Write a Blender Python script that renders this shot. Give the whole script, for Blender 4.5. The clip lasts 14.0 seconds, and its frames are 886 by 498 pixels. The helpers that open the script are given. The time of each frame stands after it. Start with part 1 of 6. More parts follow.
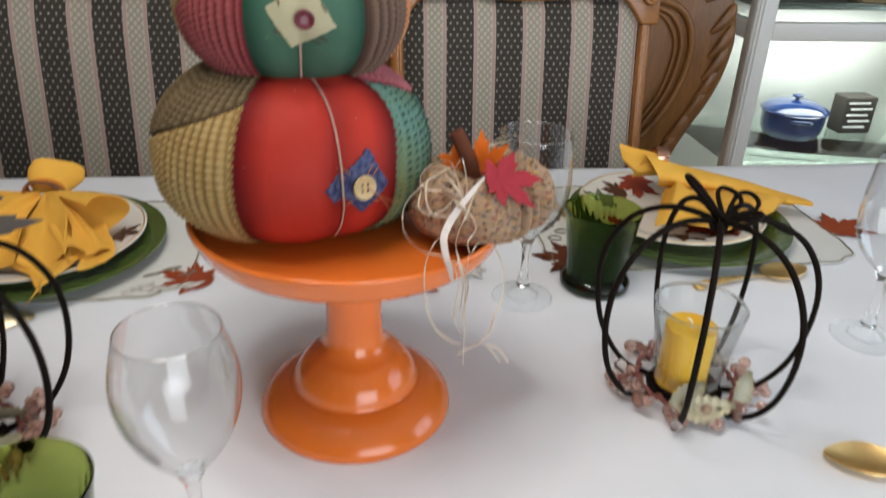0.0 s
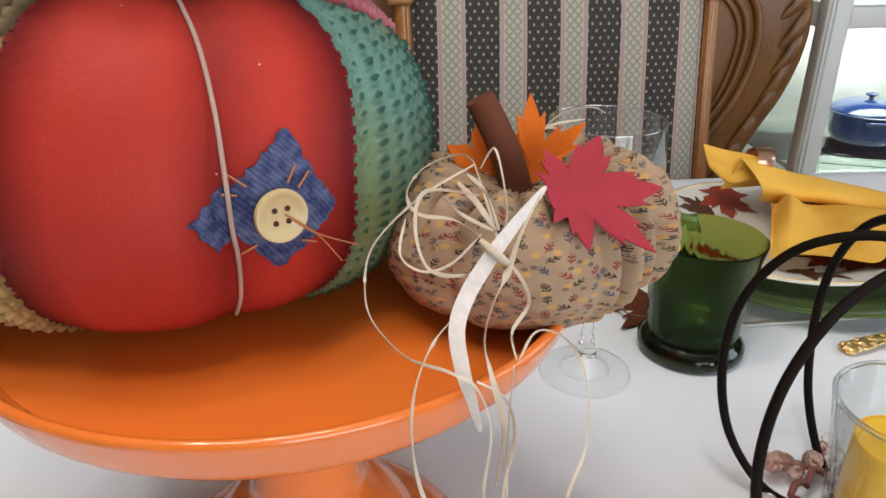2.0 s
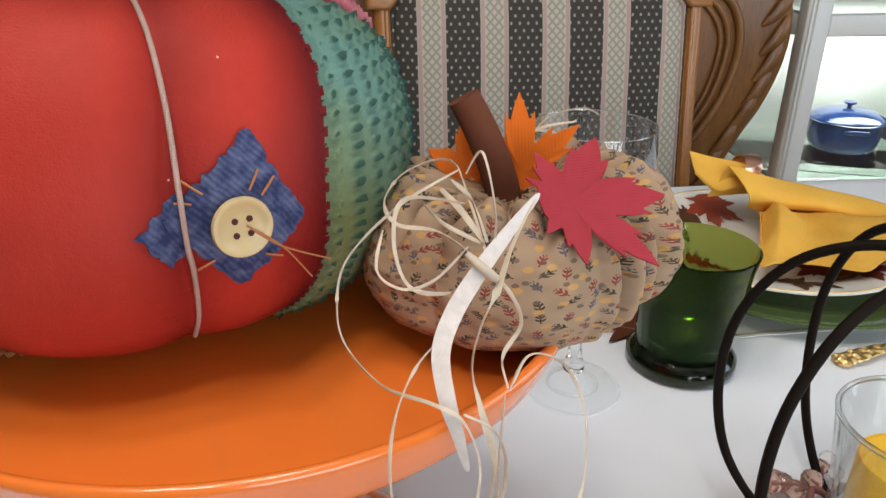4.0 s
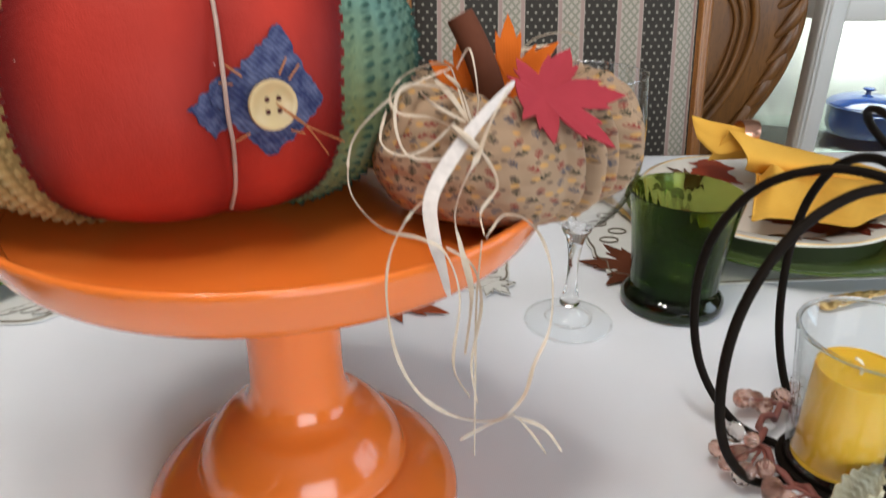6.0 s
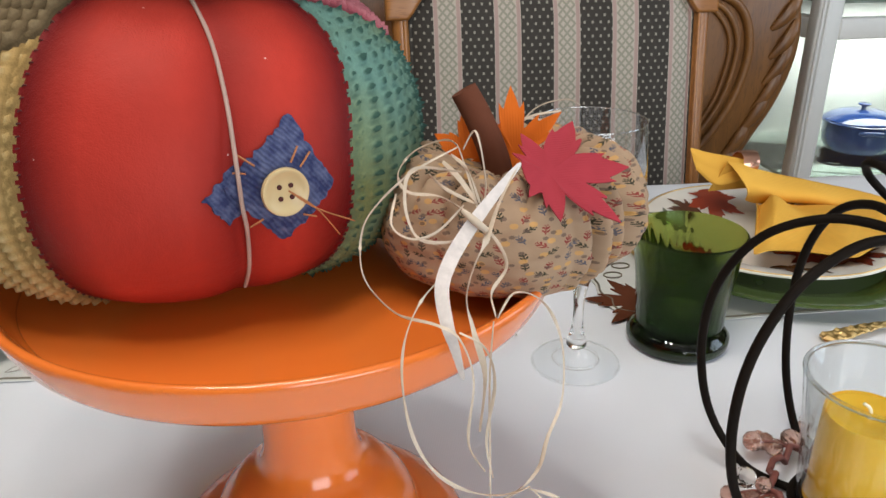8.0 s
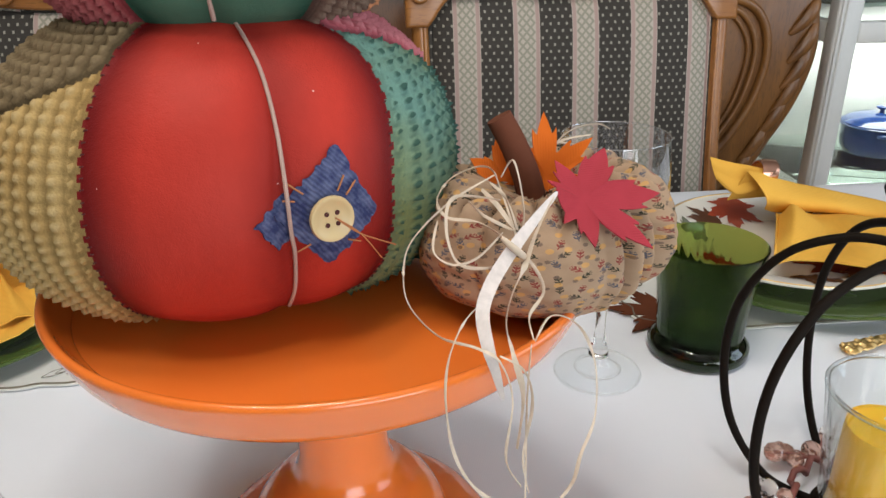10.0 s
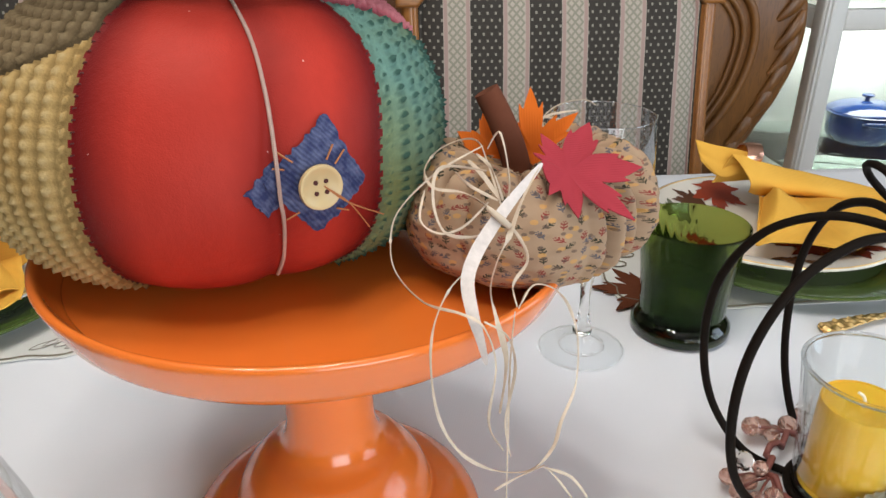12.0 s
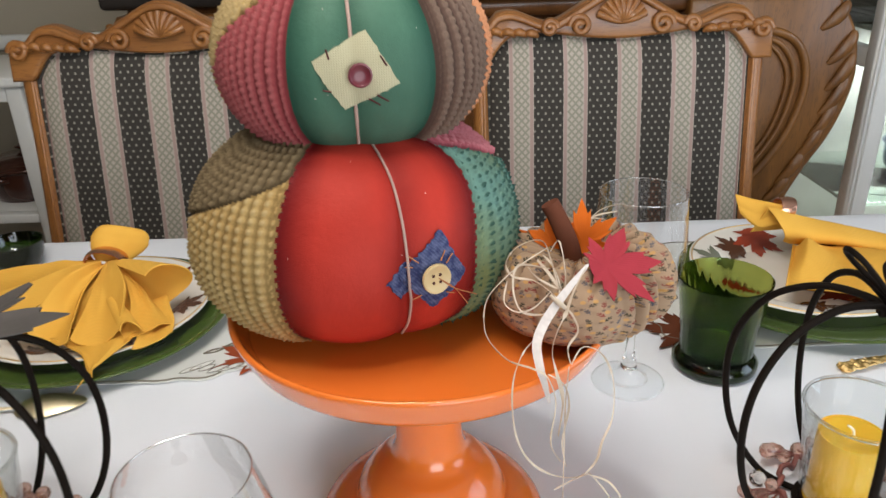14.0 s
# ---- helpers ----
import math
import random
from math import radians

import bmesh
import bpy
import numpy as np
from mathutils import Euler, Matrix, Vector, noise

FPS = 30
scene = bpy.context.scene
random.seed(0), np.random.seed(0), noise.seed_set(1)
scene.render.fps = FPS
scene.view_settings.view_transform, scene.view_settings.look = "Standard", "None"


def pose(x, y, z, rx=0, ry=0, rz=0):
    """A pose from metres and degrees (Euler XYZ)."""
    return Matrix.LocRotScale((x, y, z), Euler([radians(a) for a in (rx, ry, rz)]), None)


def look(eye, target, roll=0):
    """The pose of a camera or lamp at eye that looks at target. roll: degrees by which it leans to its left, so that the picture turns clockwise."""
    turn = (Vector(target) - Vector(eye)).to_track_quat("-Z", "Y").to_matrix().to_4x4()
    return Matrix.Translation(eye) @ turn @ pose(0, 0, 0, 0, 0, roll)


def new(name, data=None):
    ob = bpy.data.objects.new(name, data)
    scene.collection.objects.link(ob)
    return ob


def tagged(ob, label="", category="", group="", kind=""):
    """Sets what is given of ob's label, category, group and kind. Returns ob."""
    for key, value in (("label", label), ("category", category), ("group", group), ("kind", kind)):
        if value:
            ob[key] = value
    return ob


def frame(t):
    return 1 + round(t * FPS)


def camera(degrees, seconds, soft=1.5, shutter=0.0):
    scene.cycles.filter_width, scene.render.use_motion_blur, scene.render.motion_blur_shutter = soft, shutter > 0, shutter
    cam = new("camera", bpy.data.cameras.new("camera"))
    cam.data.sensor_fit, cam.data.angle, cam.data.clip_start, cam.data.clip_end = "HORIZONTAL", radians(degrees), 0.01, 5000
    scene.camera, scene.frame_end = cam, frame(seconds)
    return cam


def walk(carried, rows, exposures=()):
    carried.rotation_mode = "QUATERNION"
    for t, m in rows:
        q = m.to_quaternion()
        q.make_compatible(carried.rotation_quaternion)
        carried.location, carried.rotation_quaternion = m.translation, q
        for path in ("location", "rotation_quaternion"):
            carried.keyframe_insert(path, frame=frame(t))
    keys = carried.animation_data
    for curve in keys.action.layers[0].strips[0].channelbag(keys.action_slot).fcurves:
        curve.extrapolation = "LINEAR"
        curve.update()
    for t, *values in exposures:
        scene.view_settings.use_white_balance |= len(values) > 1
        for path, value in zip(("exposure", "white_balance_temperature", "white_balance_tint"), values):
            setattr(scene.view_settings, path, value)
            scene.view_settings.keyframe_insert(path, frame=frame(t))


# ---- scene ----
cam = camera(62.14, 14.0, 1.5, 0.5)
PATH = [  # seconds, eye, a point looked at, roll
    (0, (-0.0013, -0.6049, 1.2316), (0.2478, 1.1578, 0.3202), 1.93),
    (0.2, (0.0176, -0.5704, 1.2412), (0.2211, 1.2098, 0.3526), 0.19),
    (0.4, (0.0368, -0.5278, 1.2306), (0.1281, 1.2089, 0.2428), -2.30),
    (0.5, (0.0272, -0.5151, 1.2143), (0.1297, 1.2288, 0.2405), -1.69),
    (0.7, (0.0386, -0.4706, 1.1898), (0.1710, 1.2894, 0.2490), -2.17),
    (1, (0.0478, -0.4174, 1.1698), (0.2125, 1.3473, 0.2432), -1.59),
    (1.2, (0.0505, -0.3892, 1.1542), (0.2430, 1.3826, 0.2465), -1.24),
    (1.5, (0.0482, -0.3481, 1.1357), (0.2784, 1.4355, 0.2606), -0.04),
    (2, (0.0430, -0.3203, 1.1144), (0.2247, 1.4758, 0.2534), -0.19),
    (2.5, (0.0528, -0.3007, 1.1033), (0.3012, 1.4935, 0.2554), 0.78),
    (3, (0.0475, -0.2932, 1.1000), (0.2953, 1.5012, 0.2524), 0.70),
    (5.3, (0.0447, -0.3183, 1.1111), (0.2621, 1.4887, 0.2819), 0.01),
    (5.5, (0.0454, -0.3279, 1.1035), (0.2518, 1.4734, 0.2594), 0.53),
    (6, (0.0488, -0.3613, 1.0870), (0.2262, 1.4349, 0.2255), 0.68),
    (6.2, (0.0516, -0.3626, 1.0755), (0.2423, 1.4112, 0.1716), 1.30),
    (6.5, (0.0500, -0.3587, 1.0751), (0.2466, 1.4208, 0.1835), 1.37),
    (7, (0.0453, -0.3556, 1.1081), (0.2205, 1.4621, 0.2925), -0.43),
    (7.5, (0.0440, -0.3567, 1.1152), (0.2117, 1.4633, 0.3031), -0.86),
    (8, (0.0454, -0.3560, 1.1110), (0.2223, 1.4609, 0.2940), -0.90),
    (8.5, (0.0428, -0.3570, 1.1087), (0.2097, 1.4662, 0.3037), -0.96),
    (9, (0.0426, -0.3596, 1.1136), (0.2050, 1.4548, 0.2880), -1.20),
    (9.2, (0.0402, -0.3603, 1.1169), (0.1891, 1.4582, 0.2977), -1.49),
    (11.3, (0.0319, -0.3704, 1.1303), (0.1915, 1.4377, 0.2905), -0.36),
    (11.5, (0.0326, -0.3719, 1.1275), (0.1971, 1.4284, 0.2721), -0.23),
    (12, (0.0336, -0.3707, 1.1231), (0.2085, 1.4268, 0.2637), -0.05),
    (12.5, (0.0342, -0.3731, 1.1253), (0.1977, 1.4223, 0.2595), -0.44),
    (13, (0.0336, -0.3743, 1.1273), (0.1979, 1.4246, 0.2689), -1.09),
    (13.2, (0.0330, -0.3814, 1.1331), (0.1800, 1.4073, 0.2503), -0.62),
    (13.5, (0.0227, -0.4072, 1.1601), (0.1412, 1.4119, 0.3375), -1.65),
    (13.7, (0.0165, -0.4437, 1.1888), (0.0587, 1.3823, 0.3740), -2.39),
    (14, (0.0119, -0.4842, 1.2162), (0.0276, 1.3403, 0.3970), -1.79),
]
# ---------------------------------------------------------------- light
EXPOSURES = [(0.0, -0.46), (0.5, -0.47), (1.5, -0.30), (3.0, -0.27), (6.0, -0.27), (6.5, -0.31), (7.5, -0.28), (9.0, -0.25), (14.0, -0.13)]
walk(cam, [(t, look(eye, target, roll)) for t, eye, target, roll in PATH], EXPOSURES)

world = bpy.data.worlds.new("world")
scene.world = world
world.use_nodes = True
world.node_tree.nodes["Background"].inputs[0].default_value = (0.75, 0.85, 1.0, 1)
world.node_tree.nodes["Background"].inputs[1].default_value = 0.3


def area_lamp(name, eye, target, w, h, watts, colour):
    data = bpy.data.lights.new(name, "AREA")
    data.shape, data.size, data.size_y, data.energy, data.color = "RECTANGLE", w, h, watts, colour
    ob = new(name, data)
    ob.matrix_world = look(eye, target)
    return ob


# daylight in the two windows behind and beside the camera
area_lamp("window_light_south", (0.9, -2.55, 1.30), (0.3, 0, 0.95), 1.7, 1.6, 60, (0.90, 0.95, 1.0))
area_lamp("window_light_east", (2.55, -0.35, 1.50), (0, 0.05, 0.9), 1.3, 1.3, 25, (0.70, 0.84, 1.0))


def bulb_lamp(name, place, watts, colour, radius=0.012):
    data = bpy.data.lights.new(name, "POINT")
    data.energy, data.color, data.shadow_soft_size = watts, colour, radius
    ob = new(name, data)
    ob.location = place
    return ob


# chandelier bulbs over the table
CHANDELIER = (-0.15, -0.20, 1.95)
for i in range(6):
    a = i * math.tau / 6 + 0.3
    bulb_lamp("chandelier_light", (CHANDELIER[0] + 0.24 * math.cos(a), CHANDELIER[1] + 0.24 * math.sin(a), CHANDELIER[2] + 0.1), 7.0, (1.0, 0.95, 0.90), 0.05)

# the lamp inside the glass-fronted cabinet
area_lamp("cabinet_light_east", (1.72, 1.78, 0.80), (1.72, 1.86, 0.4), 0.8, 0.20, 9.5, (0.95, 1.0, 0.96))


# ---------------------------------------------------------------- materials
def nodes_of(name):
    m = bpy.data.materials.new(name)
    m.use_nodes = True
    t = m.node_tree
    return m, t, t.nodes["Principled BSDF"]


def node(t, kind, **kw):
    n = t.nodes.new(kind)
    for k, v in kw.items():
        if isinstance(k, str) and k in n.inputs:
            n.inputs[k].default_value = v
    return n


def math_node(t, op, a, b=None, clamp=False):
    n = t.nodes.new("ShaderNodeMath")
    n.operation, n.use_clamp = op, clamp
    for i, v in enumerate((a, b)):
        if v is None:
            continue
        if isinstance(v, (int, float)):
            n.inputs[i].default_value = v
        else:
            t.links.new(v, n.inputs[i])
    return n.outputs[0]


def mix_colour(t, fac, a, b):
    n = t.nodes.new("ShaderNodeMix")
    n.data_type = "RGBA"
    for i, v in ((0, fac), (6, a), (7, b)):
        if isinstance(v, (int, float)):
            n.inputs[i].default_value = v
        elif isinstance(v, tuple):
            n.inputs[i].default_value = (*v, 1) if len(v) == 3 else v
        else:
            t.links.new(v, n.inputs[i])
    return n.outputs[2]


def noise_fac(t, scale, detail=3, vec=None, rough=0.55):
    n = node(t, "ShaderNodeTexNoise", Scale=scale, Detail=detail, Roughness=rough)
    if vec is None:
        vec = t.nodes.new("ShaderNodeTexCoord").outputs["Object"]
    t.links.new(vec, n.inputs["Vector"])
    return n.outputs["Fac"]


def add_bump(t, b, height, strength=0.3, distance=0.002):
    n = t.nodes.new("ShaderNodeBump")
    n.inputs["Strength"].default_value, n.inputs["Distance"].default_value = strength, distance
    t.links.new(height, n.inputs["Height"])
    t.links.new(n.outputs[0], b.inputs["Normal"])


def plain(name, colour, rough=0.5, metal=0.0, grain=0.12, scale=60, coarse=6, bump=0.15, depth=0.0006, sheen=0.0, coat=0.0, subsurface=0.0, specular=0.5):
    """A surface with fine grain and broad variation."""
    m, t, b = nodes_of(name)
    fine, broad = noise_fac(t, scale), noise_fac(t, coarse, 2)
    dark = tuple(c * (1 - grain) for c in colour)
    light = tuple(min(1.0, c * (1 + grain)) for c in colour)
    f = math_node(t, "ADD", math_node(t, "MULTIPLY", fine, 0.5), math_node(t, "MULTIPLY", broad, 0.5))
    t.links.new(mix_colour(t, f, dark, light), b.inputs["Base Color"])
    t.links.new(math_node(t, "ADD", math_node(t, "MULTIPLY", broad, 0.16), rough - 0.08, True), b.inputs["Roughness"])
    b.inputs["Metallic"].default_value = metal
    b.inputs["Sheen Weight"].default_value = sheen
    b.inputs["Specular IOR Level"].default_value = specular
    b.inputs["Coat Weight"].default_value = coat
    b.inputs["Coat Roughness"].default_value = 0.05
    if subsurface:
        b.inputs["Subsurface Weight"].default_value = subsurface
        b.inputs["Subsurface Radius"].default_value = (0.02, 0.01, 0.004)
    if bump:
        add_bump(t, b, fine, bump, depth)
    return m


def fabric(name, colour, weave=900, grain=0.15, rough=0.85, bump=0.4, mottled=None, mottle_scale=30):
    """Woven cloth: crossed threads, mottled dye."""
    m, t, b = nodes_of(name)
    co = t.nodes.new("ShaderNodeTexCoord").outputs["Object"]
    w1 = node(t, "ShaderNodeTexWave", Scale=weave / 6.28)
    w1.bands_direction = "Z"
    w2 = node(t, "ShaderNodeTexWave", Scale=weave / 6.28)
    w2.bands_direction = "X"
    for w in (w1, w2):
        t.links.new(co, w.inputs["Vector"])
    broad = noise_fac(t, mottle_scale, 4, co)
    other = mottled or tuple(c * (1 - 2 * grain) for c in colour)
    f = math_node(t, "MULTIPLY", math_node(t, "SUBTRACT", broad, 0.3), 2.0, True)
    base = mix_colour(t, f, other, colour)
    threads = math_node(t, "MULTIPLY", w1.outputs["Fac"], w2.outputs["Fac"])
    base2 = mix_colour(t, math_node(t, "MULTIPLY", threads, 0.25), base, tuple(c * 0.7 for c in colour))
    t.links.new(base2, b.inputs["Base Color"])
    b.inputs["Roughness"].default_value = rough
    b.inputs["Specular IOR Level"].default_value = 0.12
    add_bump(t, b, threads, bump, 0.0004)
    return m


def wood(name, light, dark, rough=0.35, scale=9.0, axis="Z", coat=0.25):
    m, t, b = nodes_of(name)
    co = t.nodes.new("ShaderNodeTexCoord").outputs["Object"]
    mp = t.nodes.new("ShaderNodeMapping")
    mp.inputs["Scale"].default_value = {"Z": (1, 1, 0.12), "X": (0.12, 1, 1), "Y": (1, 0.12, 1)}[axis]
    t.links.new(co, mp.inputs["Vector"])
    rings = noise_fac(t, scale * 4, 6, mp.outputs[0], 0.65)
    pores = noise_fac(t, scale * 45, 2, mp.outputs[0])
    broad = noise_fac(t, 3, 2, co)
    f = math_node(t, "ADD", math_node(t, "MULTIPLY", rings, 0.9), math_node(t, "MULTIPLY", broad, 0.35))
    f = math_node(t, "MULTIPLY", math_node(t, "SUBTRACT", f, 0.35), 1.8, True)
    col = mix_colour(t, f, dark, light)
    col = mix_colour(t, math_node(t, "MULTIPLY", math_node(t, "LESS_THAN", pores, 0.40), 0.35), col, tuple(c * 0.5 for c in dark))
    t.links.new(col, b.inputs["Base Color"])
    b.inputs["Roughness"].default_value = rough
    b.inputs["Coat Weight"].default_value = coat
    b.inputs["Coat Roughness"].default_value = 0.2
    add_bump(t, b, pores, 0.12, 0.0004)
    return m


def glass(name, colour=(1, 1, 1), rough=0.0, ior=1.47):
    m, t, b = nodes_of(name)
    b.inputs["Base Color"].default_value = (*colour, 1)
    b.inputs["Roughness"].default_value = rough
    b.inputs["Transmission Weight"].default_value = 1.0
    b.inputs["IOR"].default_value = ior
    return m


def thin_glass(name, tint=(1, 1, 1), sheen=0.7, base=0.055):
    """A thin clear wall: see-through, with a gloss that grows towards grazing angles."""
    m, t, b = nodes_of(name)
    t.nodes.remove(b)
    clear, gloss, mix, fr = t.nodes.new("ShaderNodeBsdfTransparent"), t.nodes.new("ShaderNodeBsdfGlossy"), t.nodes.new("ShaderNodeMixShader"), t.nodes.new("ShaderNodeLayerWeight")
    clear.inputs[0].default_value = (*tint, 1)
    gloss.inputs["Roughness"].default_value = 0.02
    fr.inputs["Blend"].default_value = 0.5
    edge = math_node(t, "MULTIPLY", math_node(t, "POWER", fr.outputs["Facing"], 2.2), sheen)
    t.links.new(math_node(t, "ADD", edge, base), mix.inputs[0])
    t.links.new(clear.outputs[0], mix.inputs[1])
    t.links.new(gloss.outputs[0], mix.inputs[2])
    t.links.new(mix.outputs[0], t.nodes["Material Output"].inputs[0])
    return m


ORANGE = plain("orange_glaze", (0.78, 0.18, 0.026), 0.19, grain=0.06, scale=25, coarse=5, bump=0.03, depth=0.001, coat=0.35)
LINEN = fabric("white_linen", (0.85, 0.87, 0.905), 1500, 0.02, 0.9, 0.08, (0.80, 0.825, 0.865), 5)
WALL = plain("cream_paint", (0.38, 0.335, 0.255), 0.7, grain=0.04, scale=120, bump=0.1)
# Unseen walls get a darker paint than the north one, to cut bounce light.
DIM_TAN_WALL = plain("dim_tan_paint", (0.17, 0.14, 0.10), 0.75, grain=0.05, scale=120, bump=0.1)
WHITE = plain("white_paint", (0.80, 0.80, 0.76), 0.35, grain=0.03, scale=90, bump=0.05)
# Ceiling tone is lowered too, for less bounce light.
CEIL = plain("ceiling_paint", (0.44, 0.43, 0.41), 0.8, grain=0.03)
FLOOR = wood("floor_boards", (0.32, 0.18, 0.08), (0.16, 0.08, 0.03), 0.4, 6, "X")
HONEY = wood("honey_oak", (0.42, 0.175, 0.044), (0.20, 0.070, 0.015), 0.38, 8, "Z")
HONEY_X = wood("honey_oak_crest", (0.42, 0.175, 0.044), (0.20, 0.070, 0.015), 0.38, 8, "X")
WALNUT = wood("brown_walnut", (0.25, 0.10, 0.03), (0.11, 0.04, 0.012), 0.35, 8, "Z")
DARKTOP = plain("dark_top", (0.03, 0.025, 0.022), 0.25, grain=0.3, scale=30)
CLEAR = glass("clear_glass")
STEM_GLASS = glass("stem_glass", ior=1.42)
PANE = thin_glass("cabinet_pane", (0.98, 1.0, 0.985))
FOOT_GLASS = thin_glass("foot_glass", (0.97, 0.98, 0.98), 0.16, 0.04)
BOWL_GLASS = thin_glass("bowl_glass", (0.975, 0.98, 0.98), 0.95, 0.07)
VOTIVE_GLASS = thin_glass("votive_glass", (0.96, 0.975, 0.97), 0.60, 0.018)
RIM_GLASS = thin_glass("rim_glass", (1, 1, 1), 0.3, 0.55)


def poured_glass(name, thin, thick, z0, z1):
    """Coloured pressed glass; light lost in its thicker lower wall is put into the colour, by height."""
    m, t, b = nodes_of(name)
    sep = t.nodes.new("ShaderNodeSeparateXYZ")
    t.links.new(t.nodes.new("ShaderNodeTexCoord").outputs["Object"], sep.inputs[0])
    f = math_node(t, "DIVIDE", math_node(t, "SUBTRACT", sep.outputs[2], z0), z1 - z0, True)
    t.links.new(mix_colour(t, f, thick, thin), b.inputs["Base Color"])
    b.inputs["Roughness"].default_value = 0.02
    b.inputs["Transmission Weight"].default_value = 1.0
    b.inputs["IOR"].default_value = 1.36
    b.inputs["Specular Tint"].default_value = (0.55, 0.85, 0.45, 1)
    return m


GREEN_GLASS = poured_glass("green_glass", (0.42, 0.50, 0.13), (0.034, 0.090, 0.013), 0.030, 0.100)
DEEP_GREEN = glass("deep_green_glass", (0.035, 0.075, 0.012), 0.02, 1.5)
CHARGER = plain("green_glaze", (0.060, 0.100, 0.018), 0.25, grain=0.2, scale=40, coarse=12, bump=0.04, coat=0.3)
CHINA = plain("cream_china", (0.80, 0.77, 0.70), 0.15, grain=0.03, coat=0.4, bump=0.0)
GOLD = plain("gold_plate", (0.86, 0.60, 0.25), 0.42, 1.0, 0.1, 120, 10, 0.08)
SILVER = plain("pale_gold", (0.84, 0.72, 0.48), 0.34, 1.0, 0.08, 120, 10, 0.05)
COPPER = plain("copper_ring", (0.74, 0.40, 0.28), 0.24, 1.0, 0.1, 90)
NAPKIN = fabric("mustard_cotton", (0.82, 0.47, 0.085), 1100, 0.08, 0.85, 0.15, (0.74, 0.39, 0.058), 14)
IRON = plain("brown_black_iron", (0.009, 0.006, 0.004), 0.6, 0.0, 0.3, 200, 20, 0.3, specular=0.08)
WAX = plain("yellow_wax", (0.84, 0.51, 0.035), 0.45, grain=0.06, scale=40, bump=0.05, subsurface=0.35)
WICK = plain("wick", (0.85, 0.8, 0.65), 0.8)
BLUE = plain("blue_enamel", (0.009, 0.032, 0.135), 0.14, grain=0.08, coat=0.5, bump=0.0)
BROWNPOT = plain("brown_enamel", (0.05, 0.016, 0.010), 0.2, grain=0.15, coat=0.4, bump=0.0)
BLIND = plain("woven_dark", (0.05, 0.045, 0.04), 0.7, grain=0.4, scale=80, specular=0.2)
GREY_SOFT = plain("dark_bronze_leaf", (0.085, 0.075, 0.068), 0.6, 0.0, 0.3, 150, 25, 0.3)


# ---------------------------------------------------------------- builders
def part(name, bm, material, parent=None, label="", smooth=True):
    """Links a bmesh as one mesh object under a thing or a part."""
    me = bpy.data.meshes.new(name)
    bmesh.ops.recalc_face_normals(bm, faces=bm.faces)
    if smooth:
        for e in bm.edges:
            if len(e.link_faces) == 2 and e.calc_face_angle(0) > 1.1:
                e.smooth = False
    bm.to_mesh(me)
    bm.free()
    me.materials.append(material)
    if smooth:
        me.polygons.foreach_set("use_smooth", [True] * len(me.polygons))
    ob = new(name, me)
    ob.parent = parent
    if label:
        ob["label"] = label
    return ob


def thing(name, label, category, place=(0, 0, 0), turn=0.0, group="", kind=""):
    ob = new(name)
    ob.empty_display_size = 0.05
    ob.location = place
    ob.rotation_euler = (0, 0, radians(turn))
    return tagged(ob, label, category, group, kind)


def lathe(profile, seg=64, bm=None, wobble=None):
    """A surface of revolution about z from (radius, height) pairs."""
    bm = bm or bmesh.new()
    rings = []
    for r, z in profile:
        if r < 1e-5:
            rings.append([bm.verts.new((0, 0, z))])
        else:
            ring = []
            for i in range(seg):
                a = math.tau * i / seg
                k = r * (1 + (wobble(a, z, r) if wobble else 0))
                ring.append(bm.verts.new((k * math.cos(a), k * math.sin(a), z)))
            rings.append(ring)
    for p, q in zip(rings, rings[1:]):
        for i in range(seg):
            j = (i + 1) % seg
            if len(p) == 1 and len(q) == 1:
                continue
            if len(p) == 1:
                bm.faces.new((p[0], q[i], q[j]))
            elif len(q) == 1:
                bm.faces.new((p[i], q[0], p[j]))
            else:
                bm.faces.new((p[i], q[i], q[j], p[j]))
    return bm


def smooth_line(points, n=8, closed=False):
    """Catmull-Rom points through the given ones."""
    pts = [Vector(p) for p in points]
    out = []
    m = len(pts)
    spans = m if closed else m - 1
    for i in range(spans):
        if closed:
            p0, p1, p2, p3 = pts[i - 1], pts[i], pts[(i + 1) % m], pts[(i + 2) % m]
        else:
            p0, p1, p2, p3 = pts[max(i - 1, 0)], pts[i], pts[i + 1], pts[min(i + 2, m - 1)]
        for k in range(n):
            t = k / n
            out.append(0.5 * ((2 * p1) + (p2 - p0) * t + (2 * p0 - 5 * p1 + 4 * p2 - p3) * t * t + (3 * p1 - p0 - 3 * p2 + p3) * t ** 3))
    if not closed:
        out.append(pts[-1])
    return out


